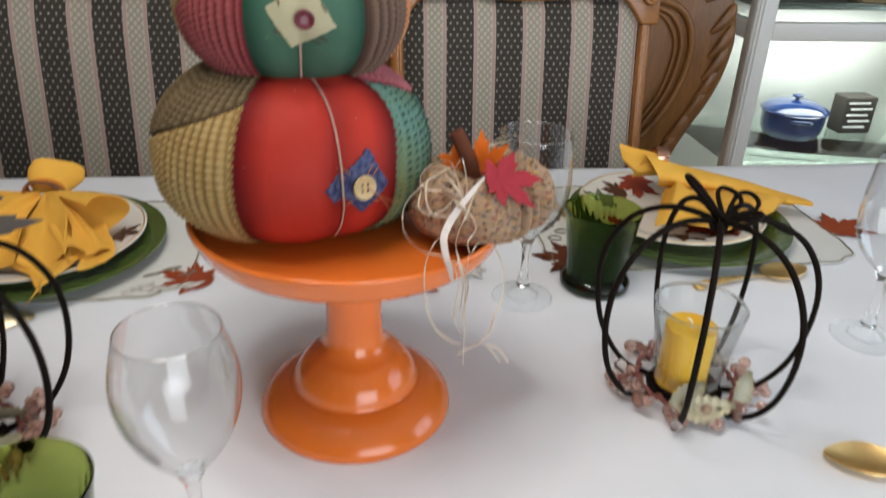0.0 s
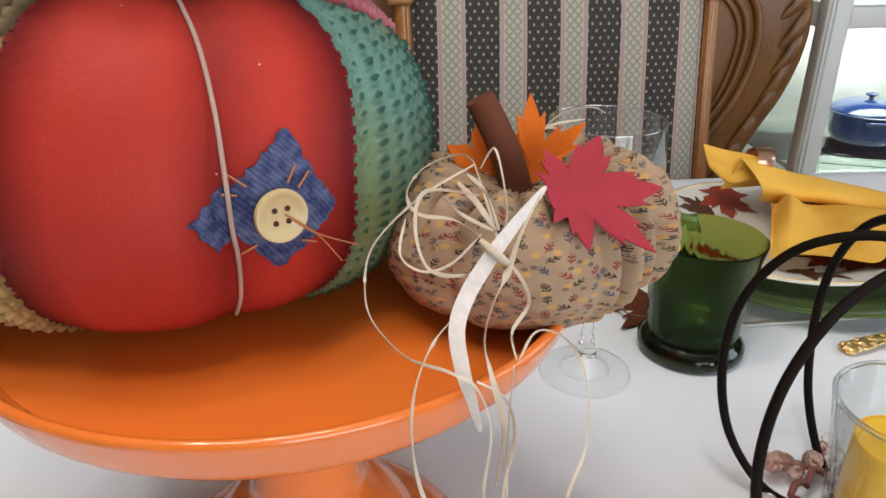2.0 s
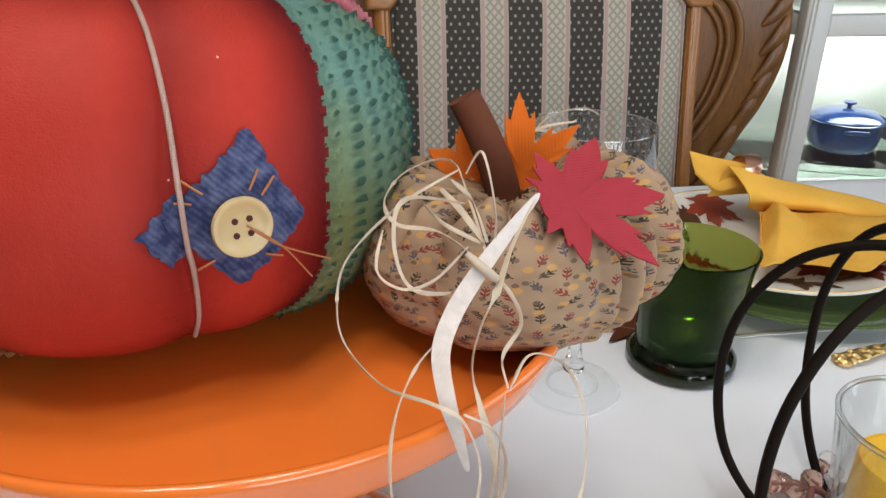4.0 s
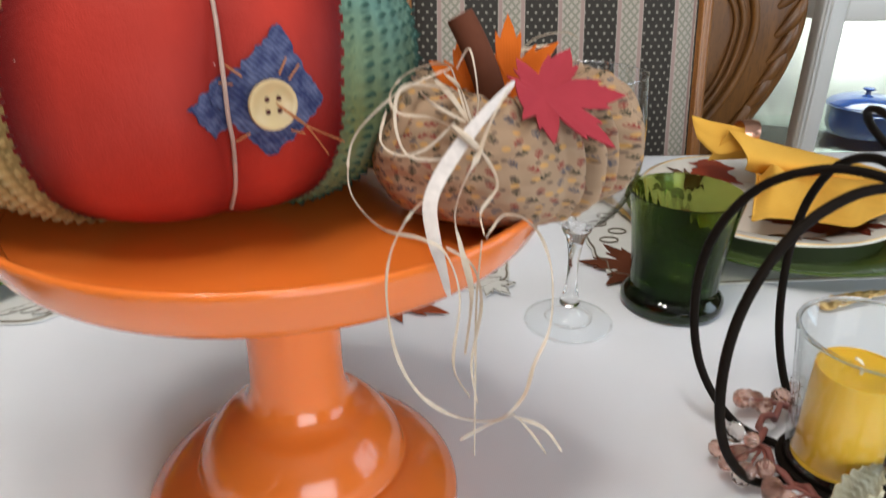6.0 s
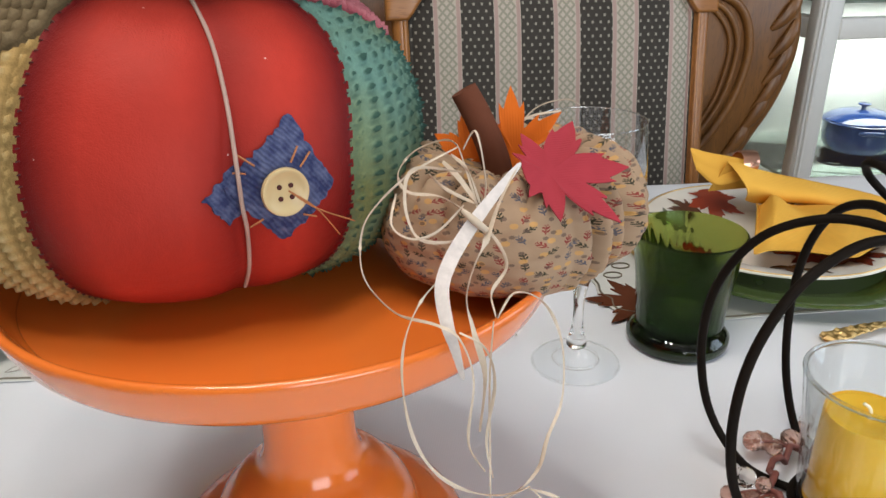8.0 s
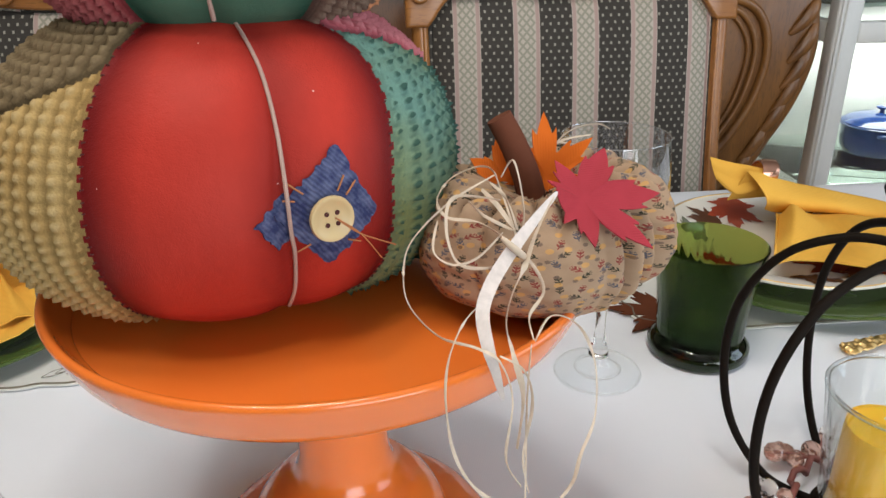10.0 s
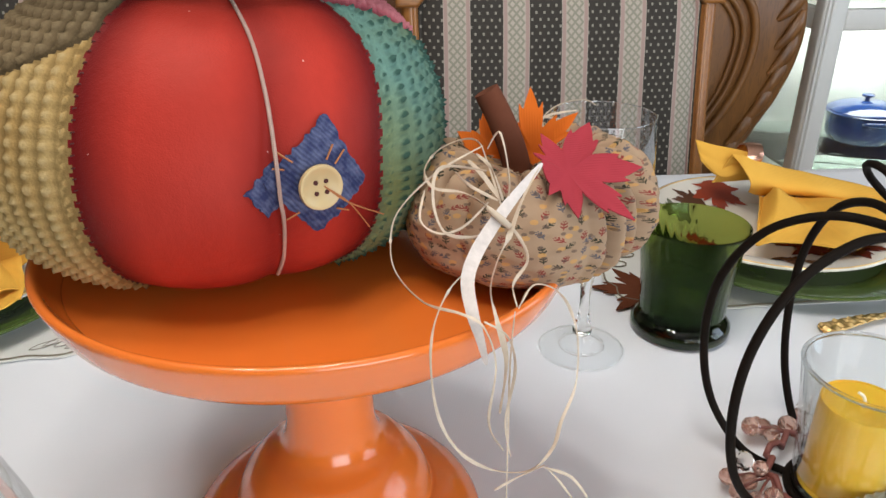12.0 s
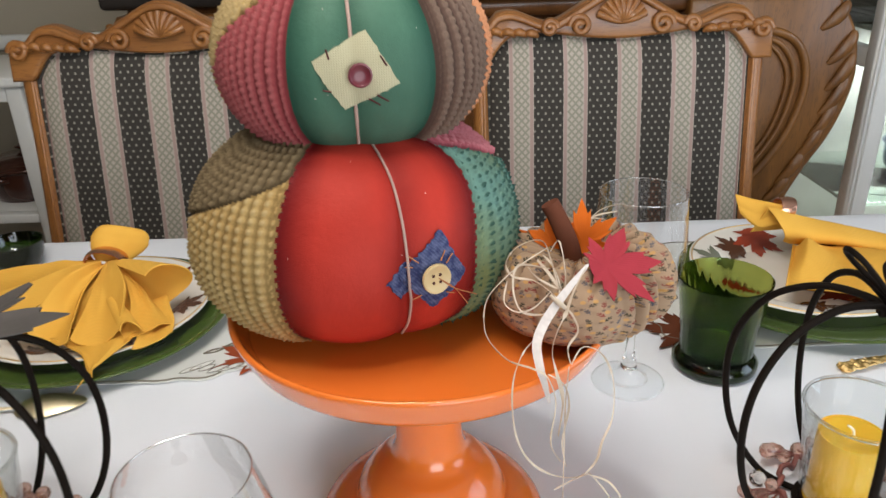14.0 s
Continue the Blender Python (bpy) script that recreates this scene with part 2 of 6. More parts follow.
def tube(points, radius, sides=8, bm=None, closed=False, flat=1.0, taper=None):
    """A round or flattened bar along a line."""
    bm = bm or bmesh.new()
    pts = [Vector(p) for p in points]
    n = len(pts)
    rings, up = [], None
    for i, p in enumerate(pts):
        a = pts[i - 1] if (closed or i) else p
        b = pts[(i + 1) % n] if (closed or i < n - 1) else p
        d = (b - a)
        d = d.normalized() if d.length > 1e-9 else Vector((0, 0, 1))
        if up is None:
            up = d.orthogonal().normalized()
        up = (up - d * up.dot(d))
        up = up.normalized() if up.length > 1e-6 else d.orthogonal().normalized()
        side = d.cross(up)
        r = radius * (taper(i / max(n - 1, 1)) if taper else 1)
        rings.append([bm.verts.new(p + up * (r * math.cos(math.tau * k / sides)) + side * (r * flat * math.sin(math.tau * k / sides))) for k in range(sides)])
    for i in range(n if closed else n - 1):
        p, q = rings[i], rings[(i + 1) % n]
        for k in range(sides):
            bm.faces.new((p[k], p[(k + 1) % sides], q[(k + 1) % sides], q[k]))
    if not closed:
        bm.faces.new(rings[0][::-1])
        bm.faces.new(rings[-1])
    return bm


def block(lo, hi, bevel=0.004, bm=None, segments=2):
    """A box with rounded edges."""
    part_bm = bmesh.new()
    bmesh.ops.create_cube(part_bm, size=1.0)
    for v in part_bm.verts:
        v.co = Vector([(lo[i] + hi[i]) / 2 + v.co[i] * (hi[i] - lo[i]) for i in range(3)])
    if bevel:
        bmesh.ops.bevel(part_bm, geom=part_bm.edges[:], offset=bevel, segments=segments, profile=0.5, affect="EDGES")
    if bm is None:
        return part_bm
    return absorb(bm, part_bm)


def absorb(bm, other, m=None):
    """Adds the geometry of another bmesh, moved by m."""
    if m is not None:
        bmesh.ops.transform(other, matrix=m, verts=other.verts)
    seen = {v: bm.verts.new(v.co) for v in other.verts}
    for f in other.faces:
        bm.faces.new([seen[v] for v in f.verts])
    other.free()
    return bm


def slab(outline, depth, bevel=0.003, axis="Y"):
    """An outline of (a, b) pairs given thickness: in x and z along y, or in x and y along z."""
    bm = bmesh.new()
    if axis == "Y":
        vs = [bm.verts.new((a, 0, b)) for a, b in outline]
        way = Vector((0, depth, 0))
    else:
        vs = [bm.verts.new((a, b, 0)) for a, b in outline]
        way = Vector((0, 0, depth))
    f = bm.faces.new(vs)
    made = bmesh.ops.extrude_face_region(bm, geom=[f])
    bmesh.ops.translate(bm, vec=way, verts=[v for v in made["geom"] if isinstance(v, bmesh.types.BMVert)])
    if bevel:
        rim = [e for e in bm.edges if len(e.link_faces) == 2 and any(len(g.verts) == len(outline) for g in e.link_faces)]
        bmesh.ops.bevel(bm, geom=rim, offset=bevel, segments=2, profile=0.5, affect="EDGES", clamp_overlap=True)
    return bm


def drape(points_of, nu, nv, thick=0.0):
    """A sheet from a function of (u, v) in 0..1, with an optional thickness."""
    bm = bmesh.new()
    grid = [[bm.verts.new(points_of(i / nu, j / nv)) for j in range(nv + 1)] for i in range(nu + 1)]
    for i in range(nu):
        for j in range(nv):
            bm.faces.new((grid[i][j], grid[i + 1][j], grid[i + 1][j + 1], grid[i][j + 1]))
    if thick:
        bmesh.ops.recalc_face_normals(bm, faces=bm.faces)
        bmesh.ops.solidify(bm, geom=bm.faces[:], thickness=thick)
    return bm
# ---------------------------------------------------------------- the room
TABLE = 0.75
FAR_EDGE = 0.645


def wall(name, pieces, material, label):
    bm = bmesh.new()
    for lo, hi in pieces:
        block(lo, hi, 0, bm)
    return tagged(part(name, bm, material, smooth=False), label, "wall", kind="structure")


tagged(part("floor", block((-2.7, -2.7, -0.1), (2.9, 2.5, 0.0), 0), FLOOR, smooth=False), "brown wooden floor of the dining room", "floor", kind="structure")
tagged(part("ceiling", block((-2.7, -2.7, 2.5), (2.9, 2.5, 2.6), 0), CEIL, smooth=False), "plain white painted ceiling", "ceiling", kind="structure")
wall("wall_north", [((-2.6, 2.2, 0), (2.8, 2.34, 2.5))], WALL, "cream painted wall behind the sideboard")
wall("wall_east", [((2.6, -2.6, 0), (2.74, 2.2, 0.80)), ((2.6, -2.6, 2.20), (2.74, 2.2, 2.5)), ((2.6, -2.6, 0.80), (2.74, -1.05, 2.20)), ((2.6, 0.35, 0.80), (2.74, 2.2, 2.20))], DIM_TAN_WALL, "unseen tan wall with a window opening, darkened to cut bounce light")
wall("wall_south", [((-2.6, -2.7, 0), (2.6, -2.6, 0.45)), ((-2.6, -2.7, 2.15), (2.6, -2.6, 2.5)), ((-2.6, -2.7, 0.45), (0.0, -2.6, 2.15)), ((1.8, -2.7, 0.45), (2.6, -2.6, 2.15))], DIM_TAN_WALL, "unseen tan wall with a window opening, darkened to cut bounce light")
wall("wall_west", [((-2.7, -2.6, 0), (-2.6, 2.2, 2.5))], DIM_TAN_WALL, "unseen tan side wall, darkened to cut bounce light")
tagged(part("trim", block((-2.6, 2.165, 0.842), (2.8, 2.199, 0.892), 0.008), WHITE), "white painted chair rail on the wall", "trim", kind="structure")

# ---------------------------------------------------------------- dining table and its cloth
dining_table = thing("dining_table", "long wooden dining table under a white cloth", "table")
part("tabletop", block((-1.24, -0.49, 0.70), (1.24, FAR_EDGE - 0.01, 0.742), 0.006), WALNUT, dining_table)
for x in (-1.1, 1.1):
    for y in (-0.38, 0.53):
        part("leg", lathe([(0.0, 0), (0.03, 0), (0.035, 0.05), (0.025, 0.1), (0.045, 0.3), (0.05, 0.6), (0.05, 0.70), (0, 0.70)], 20), WALNUT, dining_table).location = (x, y, 0)


def cloth_point(u, v):
    """The cloth: flat over the table, hanging in soft folds past its edges."""
    x0, x1, y0, y1, hang = -1.25, 1.25, -0.5, FAR_EDGE, 0.26
    x = x0 - hang + u * (x1 - x0 + 2 * hang)
    y = y0 - hang + v * (y1 - y0 + 2 * hang)
    dx, dy = max(x0 - x, 0, x - x1), max(y0 - y, 0, y - y1)
    over = max(dx, dy)
    cx, cy = min(max(x, x0), x1), min(max(y, y0), y1)
    z = TABLE + 0.0011 * (noise.noise(Vector((x * 5, y * 5, 2))) + 0.4 * noise.noise(Vector((x * 17, y * 14, 5)))) - 0.0006
    if over > 0:
        z = TABLE - over
        k = 0.012 * math.sin(x * 23 + y * 19) * min(1, over / 0.1) + 0.006
        if dx > 0:
            cx += k if x > 0 else -k
        if dy > 0:
            cy += k if y > 0 else -k
    return (cx, cy, z)


tagged(part("tablecloth", drape(cloth_point, 130, 80), LINEN), "smooth white linen tablecloth spread over the dining table", "tablecloth")

# ---------------------------------------------------------------- orange cake stand
PLATE_TOP = TABLE + 0.1995
cake_stand = thing("cake_stand", "glossy orange ceramic pedestal cake stand", "cake stand", (0, 0, TABLE))
FOOT = smooth_line([(0.0, 0, 0.006), (0.07, 0, 0.004), (0.0925, 0, 0.0), (0.0945, 0, 0.003), (0.0930, 0, 0.009), (0.0865, 0, 0.0175), (0.0765, 0, 0.0255), (0.0660, 0, 0.0305), (0.0622, 0, 0.0315), (0.0608, 0, 0.0345),
                    (0.0585, 0, 0.0420), (0.0530, 0, 0.0515), (0.0440, 0, 0.0615), (0.0360, 0, 0.0670), (0.0305, 0, 0.0730), (0.0275, 0, 0.0830), (0.0266, 0, 0.100), (0.0266, 0, 0.140), (0.0275, 0, 0.168), (0.0305, 0, 0.1815), (0.035, 0, 0.1865), (0.035, 0, 0.192)], 4)
part("pedestal", lathe([(p.x, p.z) for p in FOOT], 96), ORANGE, cake_stand)
RIM = smooth_line([(0, 0, 0.186), (0.034, 0, 0.186), (0.10, 0, 0.1875), (0.124, 0, 0.190), (0.1315, 0, 0.1945), (0.1360, 0, 0.2025), (0.1392, 0, 0.2105), (0.1402, 0, 0.2142), (0.1387, 0, 0.2160), (0.1362, 0, 0.2150),
                   (0.1325, 0, 0.2085), (0.1275, 0, 0.2030), (0.120, 0, 0.2002), (0.06, 0, 0.1992), (0, 0, 0.1990)], 4)
part("plate", lathe([(p.x, p.z) for p in RIM], 128), ORANGE, cake_stand)


# ---------------------------------------------------------------- fabric pumpkins
def knit(name, a, b, tip, bumpy=0.5, scale=26, split=3.2, gap_shade=0.65, cover=0.62):
    """Chenille in two mixed dyes; the raised tufts are of a third yarn; shade between tufts is put into the colour."""
    m, t, bs = nodes_of(name)
    co = t.nodes.new("ShaderNodeTexCoord").outputs["Object"]
    f = math_node(t, "MULTIPLY", math_node(t, "SUBTRACT", noise_fac(t, scale, 3, co), 0.5 - 0.45 / split), split, True)
    col = mix_colour(t, f, a, b)
    at = t.nodes.new("ShaderNodeAttribute")
    at.attribute_name = "pile"
    sep = t.nodes.new("ShaderNodeSeparateXYZ")
    t.links.new(at.outputs["Vector"], sep.inputs[0])
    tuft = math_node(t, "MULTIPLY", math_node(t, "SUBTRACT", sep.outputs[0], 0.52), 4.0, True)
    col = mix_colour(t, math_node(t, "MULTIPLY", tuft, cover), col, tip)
    # low pile is coloured darker, as shade between the tufts
    hollow_shade = math_node(t, "MULTIPLY", math_node(t, "SUBTRACT", 0.44, sep.outputs[0]), 4.5, True)
    col = mix_colour(t, math_node(t, "MULTIPLY", hollow_shade, gap_shade), col, tuple(v * 0.35 for v in a))
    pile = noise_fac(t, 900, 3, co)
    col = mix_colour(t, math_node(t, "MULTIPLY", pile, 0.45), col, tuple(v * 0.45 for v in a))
    t.links.new(col, bs.inputs["Base Color"])
    bs.inputs["Roughness"].default_value = 0.95
    bs.inputs["Specular IOR Level"].default_value = 0.08
    add_bump(t, bs, pile, bumpy, 0.0012)
    return m


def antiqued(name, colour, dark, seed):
    """Plain cotton, air-brushed darker along its two seams; shade in its middle crease is put into the colour."""
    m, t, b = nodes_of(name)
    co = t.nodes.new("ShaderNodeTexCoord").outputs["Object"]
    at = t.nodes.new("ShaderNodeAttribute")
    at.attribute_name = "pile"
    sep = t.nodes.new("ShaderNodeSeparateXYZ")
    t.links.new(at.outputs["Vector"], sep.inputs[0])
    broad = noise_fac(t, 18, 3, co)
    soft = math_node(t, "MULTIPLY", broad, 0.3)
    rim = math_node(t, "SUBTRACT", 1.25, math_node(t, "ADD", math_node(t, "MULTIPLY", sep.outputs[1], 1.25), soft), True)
    # crease under the twine: its shade is mixed in as a darker colour
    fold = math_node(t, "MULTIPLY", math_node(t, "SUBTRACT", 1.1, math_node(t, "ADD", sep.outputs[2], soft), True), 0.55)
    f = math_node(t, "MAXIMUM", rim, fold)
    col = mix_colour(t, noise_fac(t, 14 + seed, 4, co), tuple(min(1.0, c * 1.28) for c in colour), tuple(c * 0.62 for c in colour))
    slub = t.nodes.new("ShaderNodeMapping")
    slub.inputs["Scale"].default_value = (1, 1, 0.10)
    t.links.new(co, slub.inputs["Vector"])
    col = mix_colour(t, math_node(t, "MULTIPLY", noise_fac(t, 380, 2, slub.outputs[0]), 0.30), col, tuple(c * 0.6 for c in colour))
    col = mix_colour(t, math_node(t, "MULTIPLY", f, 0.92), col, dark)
    # flecks of lint caught in the weave
    lint = t.nodes.new("ShaderNodeTexVoronoi")
    lint.inputs["Scale"].default_value = 130
    t.links.new(co, lint.inputs["Vector"])
    tone = t.nodes.new("ShaderNodeSeparateColor")
    t.links.new(lint.outputs["Color"], tone.inputs[0])
    fleck = math_node(t, "MULTIPLY", math_node(t, "LESS_THAN", lint.outputs["Distance"], 0.055), math_node(t, "GREATER_THAN", tone.outputs[0], 0.86))
    col = mix_colour(t, math_node(t, "MULTIPLY", fleck, 0.6), col, (0.75, 0.62, 0.55))
    t.links.new(col, b.inputs["Base Color"])
    b.inputs["Roughness"].default_value = 0.52
    b.inputs["Specular IOR Level"].default_value = 0.30
    b.inputs["Specular Tint"].default_value = (min(1.0, colour[0] * 1.2 + 0.42), colour[1] + 0.38, colour[2] + 0.36, 1)
    weave = math_node(t, "MULTIPLY", noise_fac(t, 1500, 1, co), 1.0)
    add_bump(t, b, math_node(t, "ADD", weave, math_node(t, "MULTIPLY", noise_fac(t, 260, 3, co), 1.6)), 0.32, 0.0006)
    return m


def ribbed(name, ground, wale):
    """Faded twill with raised slanting ribs and worn threads."""
    m, t, b = nodes_of(name)
    co = t.nodes.new("ShaderNodeTexCoord").outputs["Object"]
    w = node(t, "ShaderNodeTexWave", Scale=210.0, Distortion=3.0, Detail=3.0)
    w.bands_direction = "DIAGONAL"
    t.links.new(co, w.inputs["Vector"])
    worn = noise_fac(t, 420, 3, co)
    f = math_node(t, "ADD", math_node(t, "MULTIPLY", w.outputs["Fac"], 0.20), math_node(t, "MULTIPLY", math_node(t, "SUBTRACT", noise_fac(t, 230, 4, co), 0.42), 2.4), True)
    t.links.new(mix_colour(t, f, ground, wale), b.inputs["Base Color"])
    b.inputs["Roughness"].default_value = 0.92
    b.inputs["Specular IOR Level"].default_value = 0.1
    add_bump(t, b, math_node(t, "ADD", w.outputs["Fac"], math_node(t, "MULTIPLY", worn, 1.8)), 0.40, 0.0006)
    return m


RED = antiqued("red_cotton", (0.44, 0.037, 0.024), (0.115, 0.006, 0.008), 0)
TEAL = knit("teal_chenille", (0.155, 0.285, 0.232), (0.20, 0.225, 0.080), (0.012, 0.048, 0.036), scale=11, split=5.0, gap_shade=0.35, cover=0.85)
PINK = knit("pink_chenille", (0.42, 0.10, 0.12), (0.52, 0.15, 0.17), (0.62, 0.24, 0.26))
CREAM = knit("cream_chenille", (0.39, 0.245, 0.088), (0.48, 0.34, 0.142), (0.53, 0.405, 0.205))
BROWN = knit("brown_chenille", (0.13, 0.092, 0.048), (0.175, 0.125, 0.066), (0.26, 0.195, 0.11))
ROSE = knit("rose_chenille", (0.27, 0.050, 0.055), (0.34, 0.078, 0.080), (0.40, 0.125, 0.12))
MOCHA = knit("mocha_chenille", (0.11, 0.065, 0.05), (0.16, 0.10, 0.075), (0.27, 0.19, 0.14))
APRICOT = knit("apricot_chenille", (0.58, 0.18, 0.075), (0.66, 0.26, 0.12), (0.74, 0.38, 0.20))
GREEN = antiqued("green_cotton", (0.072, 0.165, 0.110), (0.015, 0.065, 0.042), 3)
DENIM = ribbed("denim_blue", (0.034, 0.042, 0.108), (0.135, 0.155, 0.26))
CREAM_PATCH = fabric("cream_patch", (0.52, 0.48, 0.31), 1400, 0.06, 0.9, 0.5)
BUTTON = plain("tan_button", (0.60, 0.45, 0.225), 0.35, grain=0.08, scale=90, bump=0.05)
MAROON = plain("maroon_button", (0.14, 0.02, 0.03), 0.35, grain=0.15)
TWINE = fabric("twine", (0.60, 0.41, 0.34), 2600, 0.15, 0.9, 0.6)
THREAD = plain("dark_thread", (0.07, 0.016, 0.014), 0.9)
ORANGE_THREAD = plain("orange_thread", (0.40, 0.15, 0.055), 0.85)


class Gourd:
    """A padded cloth pumpkin: lobed, with a low belly; angles in degrees, 0 towards the front, positive to its right."""

    def __init__(self, rx, ry, low, mid, top, creases, flatness=0.72, edges=(0, 0, 0), twist=0.0):
        self.twist = twist
        self.rx, self.ry, self.low, self.mid, self.top, self.creases, self.flat, self.edges = rx, ry, low, mid, top, creases, flatness, edges

    def at(self, deg, phi, out=0.0):
        """A point at the angle, and at phi from -90 (bottom) to 90 (top)."""
        c, s = max(math.cos(radians(phi)), 0.0) ** (self.flat if phi > 0 else self.flat * 0.8), math.sin(radians(phi))
        z = self.mid + (s * (self.top - self.mid) if s > 0 else s * (self.mid - self.low))
        k = 1.0
        rise = min(1.0, max(0.0, phi / 55))
        for a, depth, width in self.creases:
            lean = 5.0 * rise if self.twist and a == 21 else 0.0
            d = (deg - a + lean + 180) % 360 - 180
            k -= depth * math.exp(-abs(d / width) ** 1.25)
        pinch = 1.0 - 0.35 * (1 - k) if abs(phi) > 60 else 1.0
        # the seams of the right front lean outwards towards the top
        side = max(0.0, min(1.0, (deg + 20) / 66, (115 - deg) / 50))
        t = radians(deg + self.twist * rise * rise * (3 - 2 * rise) * side)
        k = k * c * pinch
        n = Vector((math.sin(t) * c, -math.cos(t) * c, s))
        p = Vector((self.rx * k * math.sin(t), -self.ry * k * math.cos(t), z))
        return p + n.normalized() * out

    def build(self, thing_ob, panels, which, relief, nt=480, np_=150):
        """One mesh for each panel; which(deg, z) names the panel, relief(panel, deg, phi) the pile's height."""
        seen = {n: ([], [], {}, []) for n in panels}
        rows = [-88 + 176 * j / np_ for j in range(np_ + 1)]
        for j in range(np_):
            for i in range(nt):
                deg = -180 + 360 * (i + 0.5) / nt
                phi = (rows[j] + rows[j + 1]) / 2
                name = which(deg, self.at(deg, phi).z)
                vs, fs, ids, pile = seen[name]
                face = []
                for a, b in ((i, j), (i + 1, j), (i + 1, j + 1), (i, j + 1)):
                    key = (a % nt, b)
                    if key not in ids:
                        d, ph = -180 + 360 * key[0] / nt, rows[b]
                        ids[key] = len(vs)
                        h = relief(name, d, ph)
                        if any(which(d + e, self.at(d + e, ph + g).z) != name for e, g in ((1.1, 0), (-1.1, 0), (0, 1.3), (0, -1.3))):
                            h = 0.0003
                        vs.append(self.at(d, ph, h))
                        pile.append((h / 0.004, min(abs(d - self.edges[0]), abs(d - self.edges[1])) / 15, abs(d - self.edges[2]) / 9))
                    face.append(ids[key])
                fs.append(face)
        for name, (vs, fs, ids, pile) in seen.items():
            if not fs:
                continue
            me = bpy.data.meshes.new(name)
            me.from_pydata(vs, [], fs)
            me.polygons.foreach_set("use_smooth", [True] * len(fs))
            at = me.attributes.new("pile", "FLOAT_VECTOR", "POINT")
            at.data.foreach_set("vector", [c for p in pile for c in p])
            me.materials.append(panels[name][0])
            ob = new(name, me)
            ob.parent = thing_ob
            ob["label"] = panels[name][1]

    def patch(self, deg, phi, half_u, half_v, turn, out=0.0012, n=18, fray=0.0, tall=1.0):
        """A cut cloth patch that follows the surface."""
        ca, sa = math.cos(radians(turn)), math.sin(radians(turn))

        def place(u, v):
            a, b = (u - 0.5) * 2 * half_u, (v - 0.5) * 2 * half_v
            if u in (0, 1):
                a += fray * random.uniform(-1, 1)
            if v in (0, 1):
                b += fray * random.uniform(-1, 1)
            x, y = ca * a - sa * b, sa * a + ca * b
            return self.at(deg + math.degrees(x / self.rx), phi + tall * math.degrees(y / (0.74 * self.rx)), out)
        return drape(place, n, n, 0.0012)

    def line(self, points, out=0.001):
        return [self.at(d, p, out) for d, p in points]


def bobbles(deg, phi, per_deg, per_phi, height, stagger=0.5, ridge=0.35, size=0.24, welt=0.0):
    """Columns of pile with a tuft at every step; each tuft differs a little."""
    col = round(deg / per_deg)
    a = deg / per_deg - col
    b = phi / per_phi + stagger * (col % 2) + 0.12 * noise.noise(Vector((col * 1.7, phi * 0.06, 3)))
    row = round(b)
    b -= row
    own = 1 + 0.35 * noise.noise(Vector((col * 0.93, row * 1.31, 7)))
    return height * (ridge * math.cos(math.pi * a) ** 2 + welt * math.sin(math.pi * a) ** 2 + own * math.exp(-((a / size) ** 2 + (b / size) ** 2)))


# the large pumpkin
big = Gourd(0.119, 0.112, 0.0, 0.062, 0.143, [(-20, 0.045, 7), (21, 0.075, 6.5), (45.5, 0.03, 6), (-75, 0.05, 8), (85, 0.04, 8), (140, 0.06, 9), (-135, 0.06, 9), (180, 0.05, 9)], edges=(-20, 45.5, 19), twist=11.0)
large_pumpkin = thing("large_pumpkin", "stuffed patchwork pumpkin with red front on the cake stand", "decorative pumpkin", (-0.047, 0.019, PLATE_TOP))


def big_panel(deg, z):
    # pinked seams beside the red front
    tooth = 2.2 * abs((z / 0.0062) % 1.0 - 0.5)
    if -20 - tooth <= deg < 45.5 + tooth:
        return "red_panel"
    if 45 <= deg < 150:
        return "teal_panel" if z < 0.1325 - 0.0005 * (deg - 45) else "pink_panel"
    if -150 < deg < -20:
        return "cream_panel" if z < 0.124 - 0.00070 * (-20 - deg) else "brown_panel"
    return "brown_panel"


def big_relief(name, deg, phi):
    if name == "red_panel":
        return 0.0004 * noise.noise(Vector((deg * 0.08, phi * 0.08, 1)))
    if name == "teal_panel":
        return 0.0008 + bobbles(deg, phi, 5.2, 4.2, 0.0044, 0.0, 0.0, 0.22, 0.30)
    if name == "cream_panel":
        return 0.0008 + bobbles(deg, phi, 4.2, 4.2, 0.0026, 0.0, 0.30, 0.30)
    if name == "pink_panel":
        return 0.001 + bobbles(deg, phi, 3.6, 4.4, 0.0030, 0.5, 0.4, 0.30)
    return 0.0008 + bobbles(deg, phi, 4.6, 4.0, 0.0028, 0.0, 0.35, 0.30)


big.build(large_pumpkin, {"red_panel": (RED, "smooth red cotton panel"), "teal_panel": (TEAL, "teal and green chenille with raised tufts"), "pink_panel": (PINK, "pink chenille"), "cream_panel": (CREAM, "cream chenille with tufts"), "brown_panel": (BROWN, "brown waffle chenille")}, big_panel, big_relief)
part("twine", tube(smooth_line([big.at(d, p, o) for d, p, o in ((15, 76, 0.0012), (15.5, 60, 0.0012), (16.7, 45, 0.0012), (18.6, 28, 0.0016), (20.2, 12, 0.0052), (20.9, 0, 0.0056), (21.4, -10, 0.0046), (22, -30, 0.0012), (22, -48, 0.0012))], 6), 0.0009, 8), TWINE, large_pumpkin, "pale pink twine down the crease")
denim_patch = part("patch", big.patch(28.8, 3.2, 0.0158, 0.0160, 42, 0.0026, 20, 0.0009, 1.34), DENIM, large_pumpkin, "frayed blue denim patch")
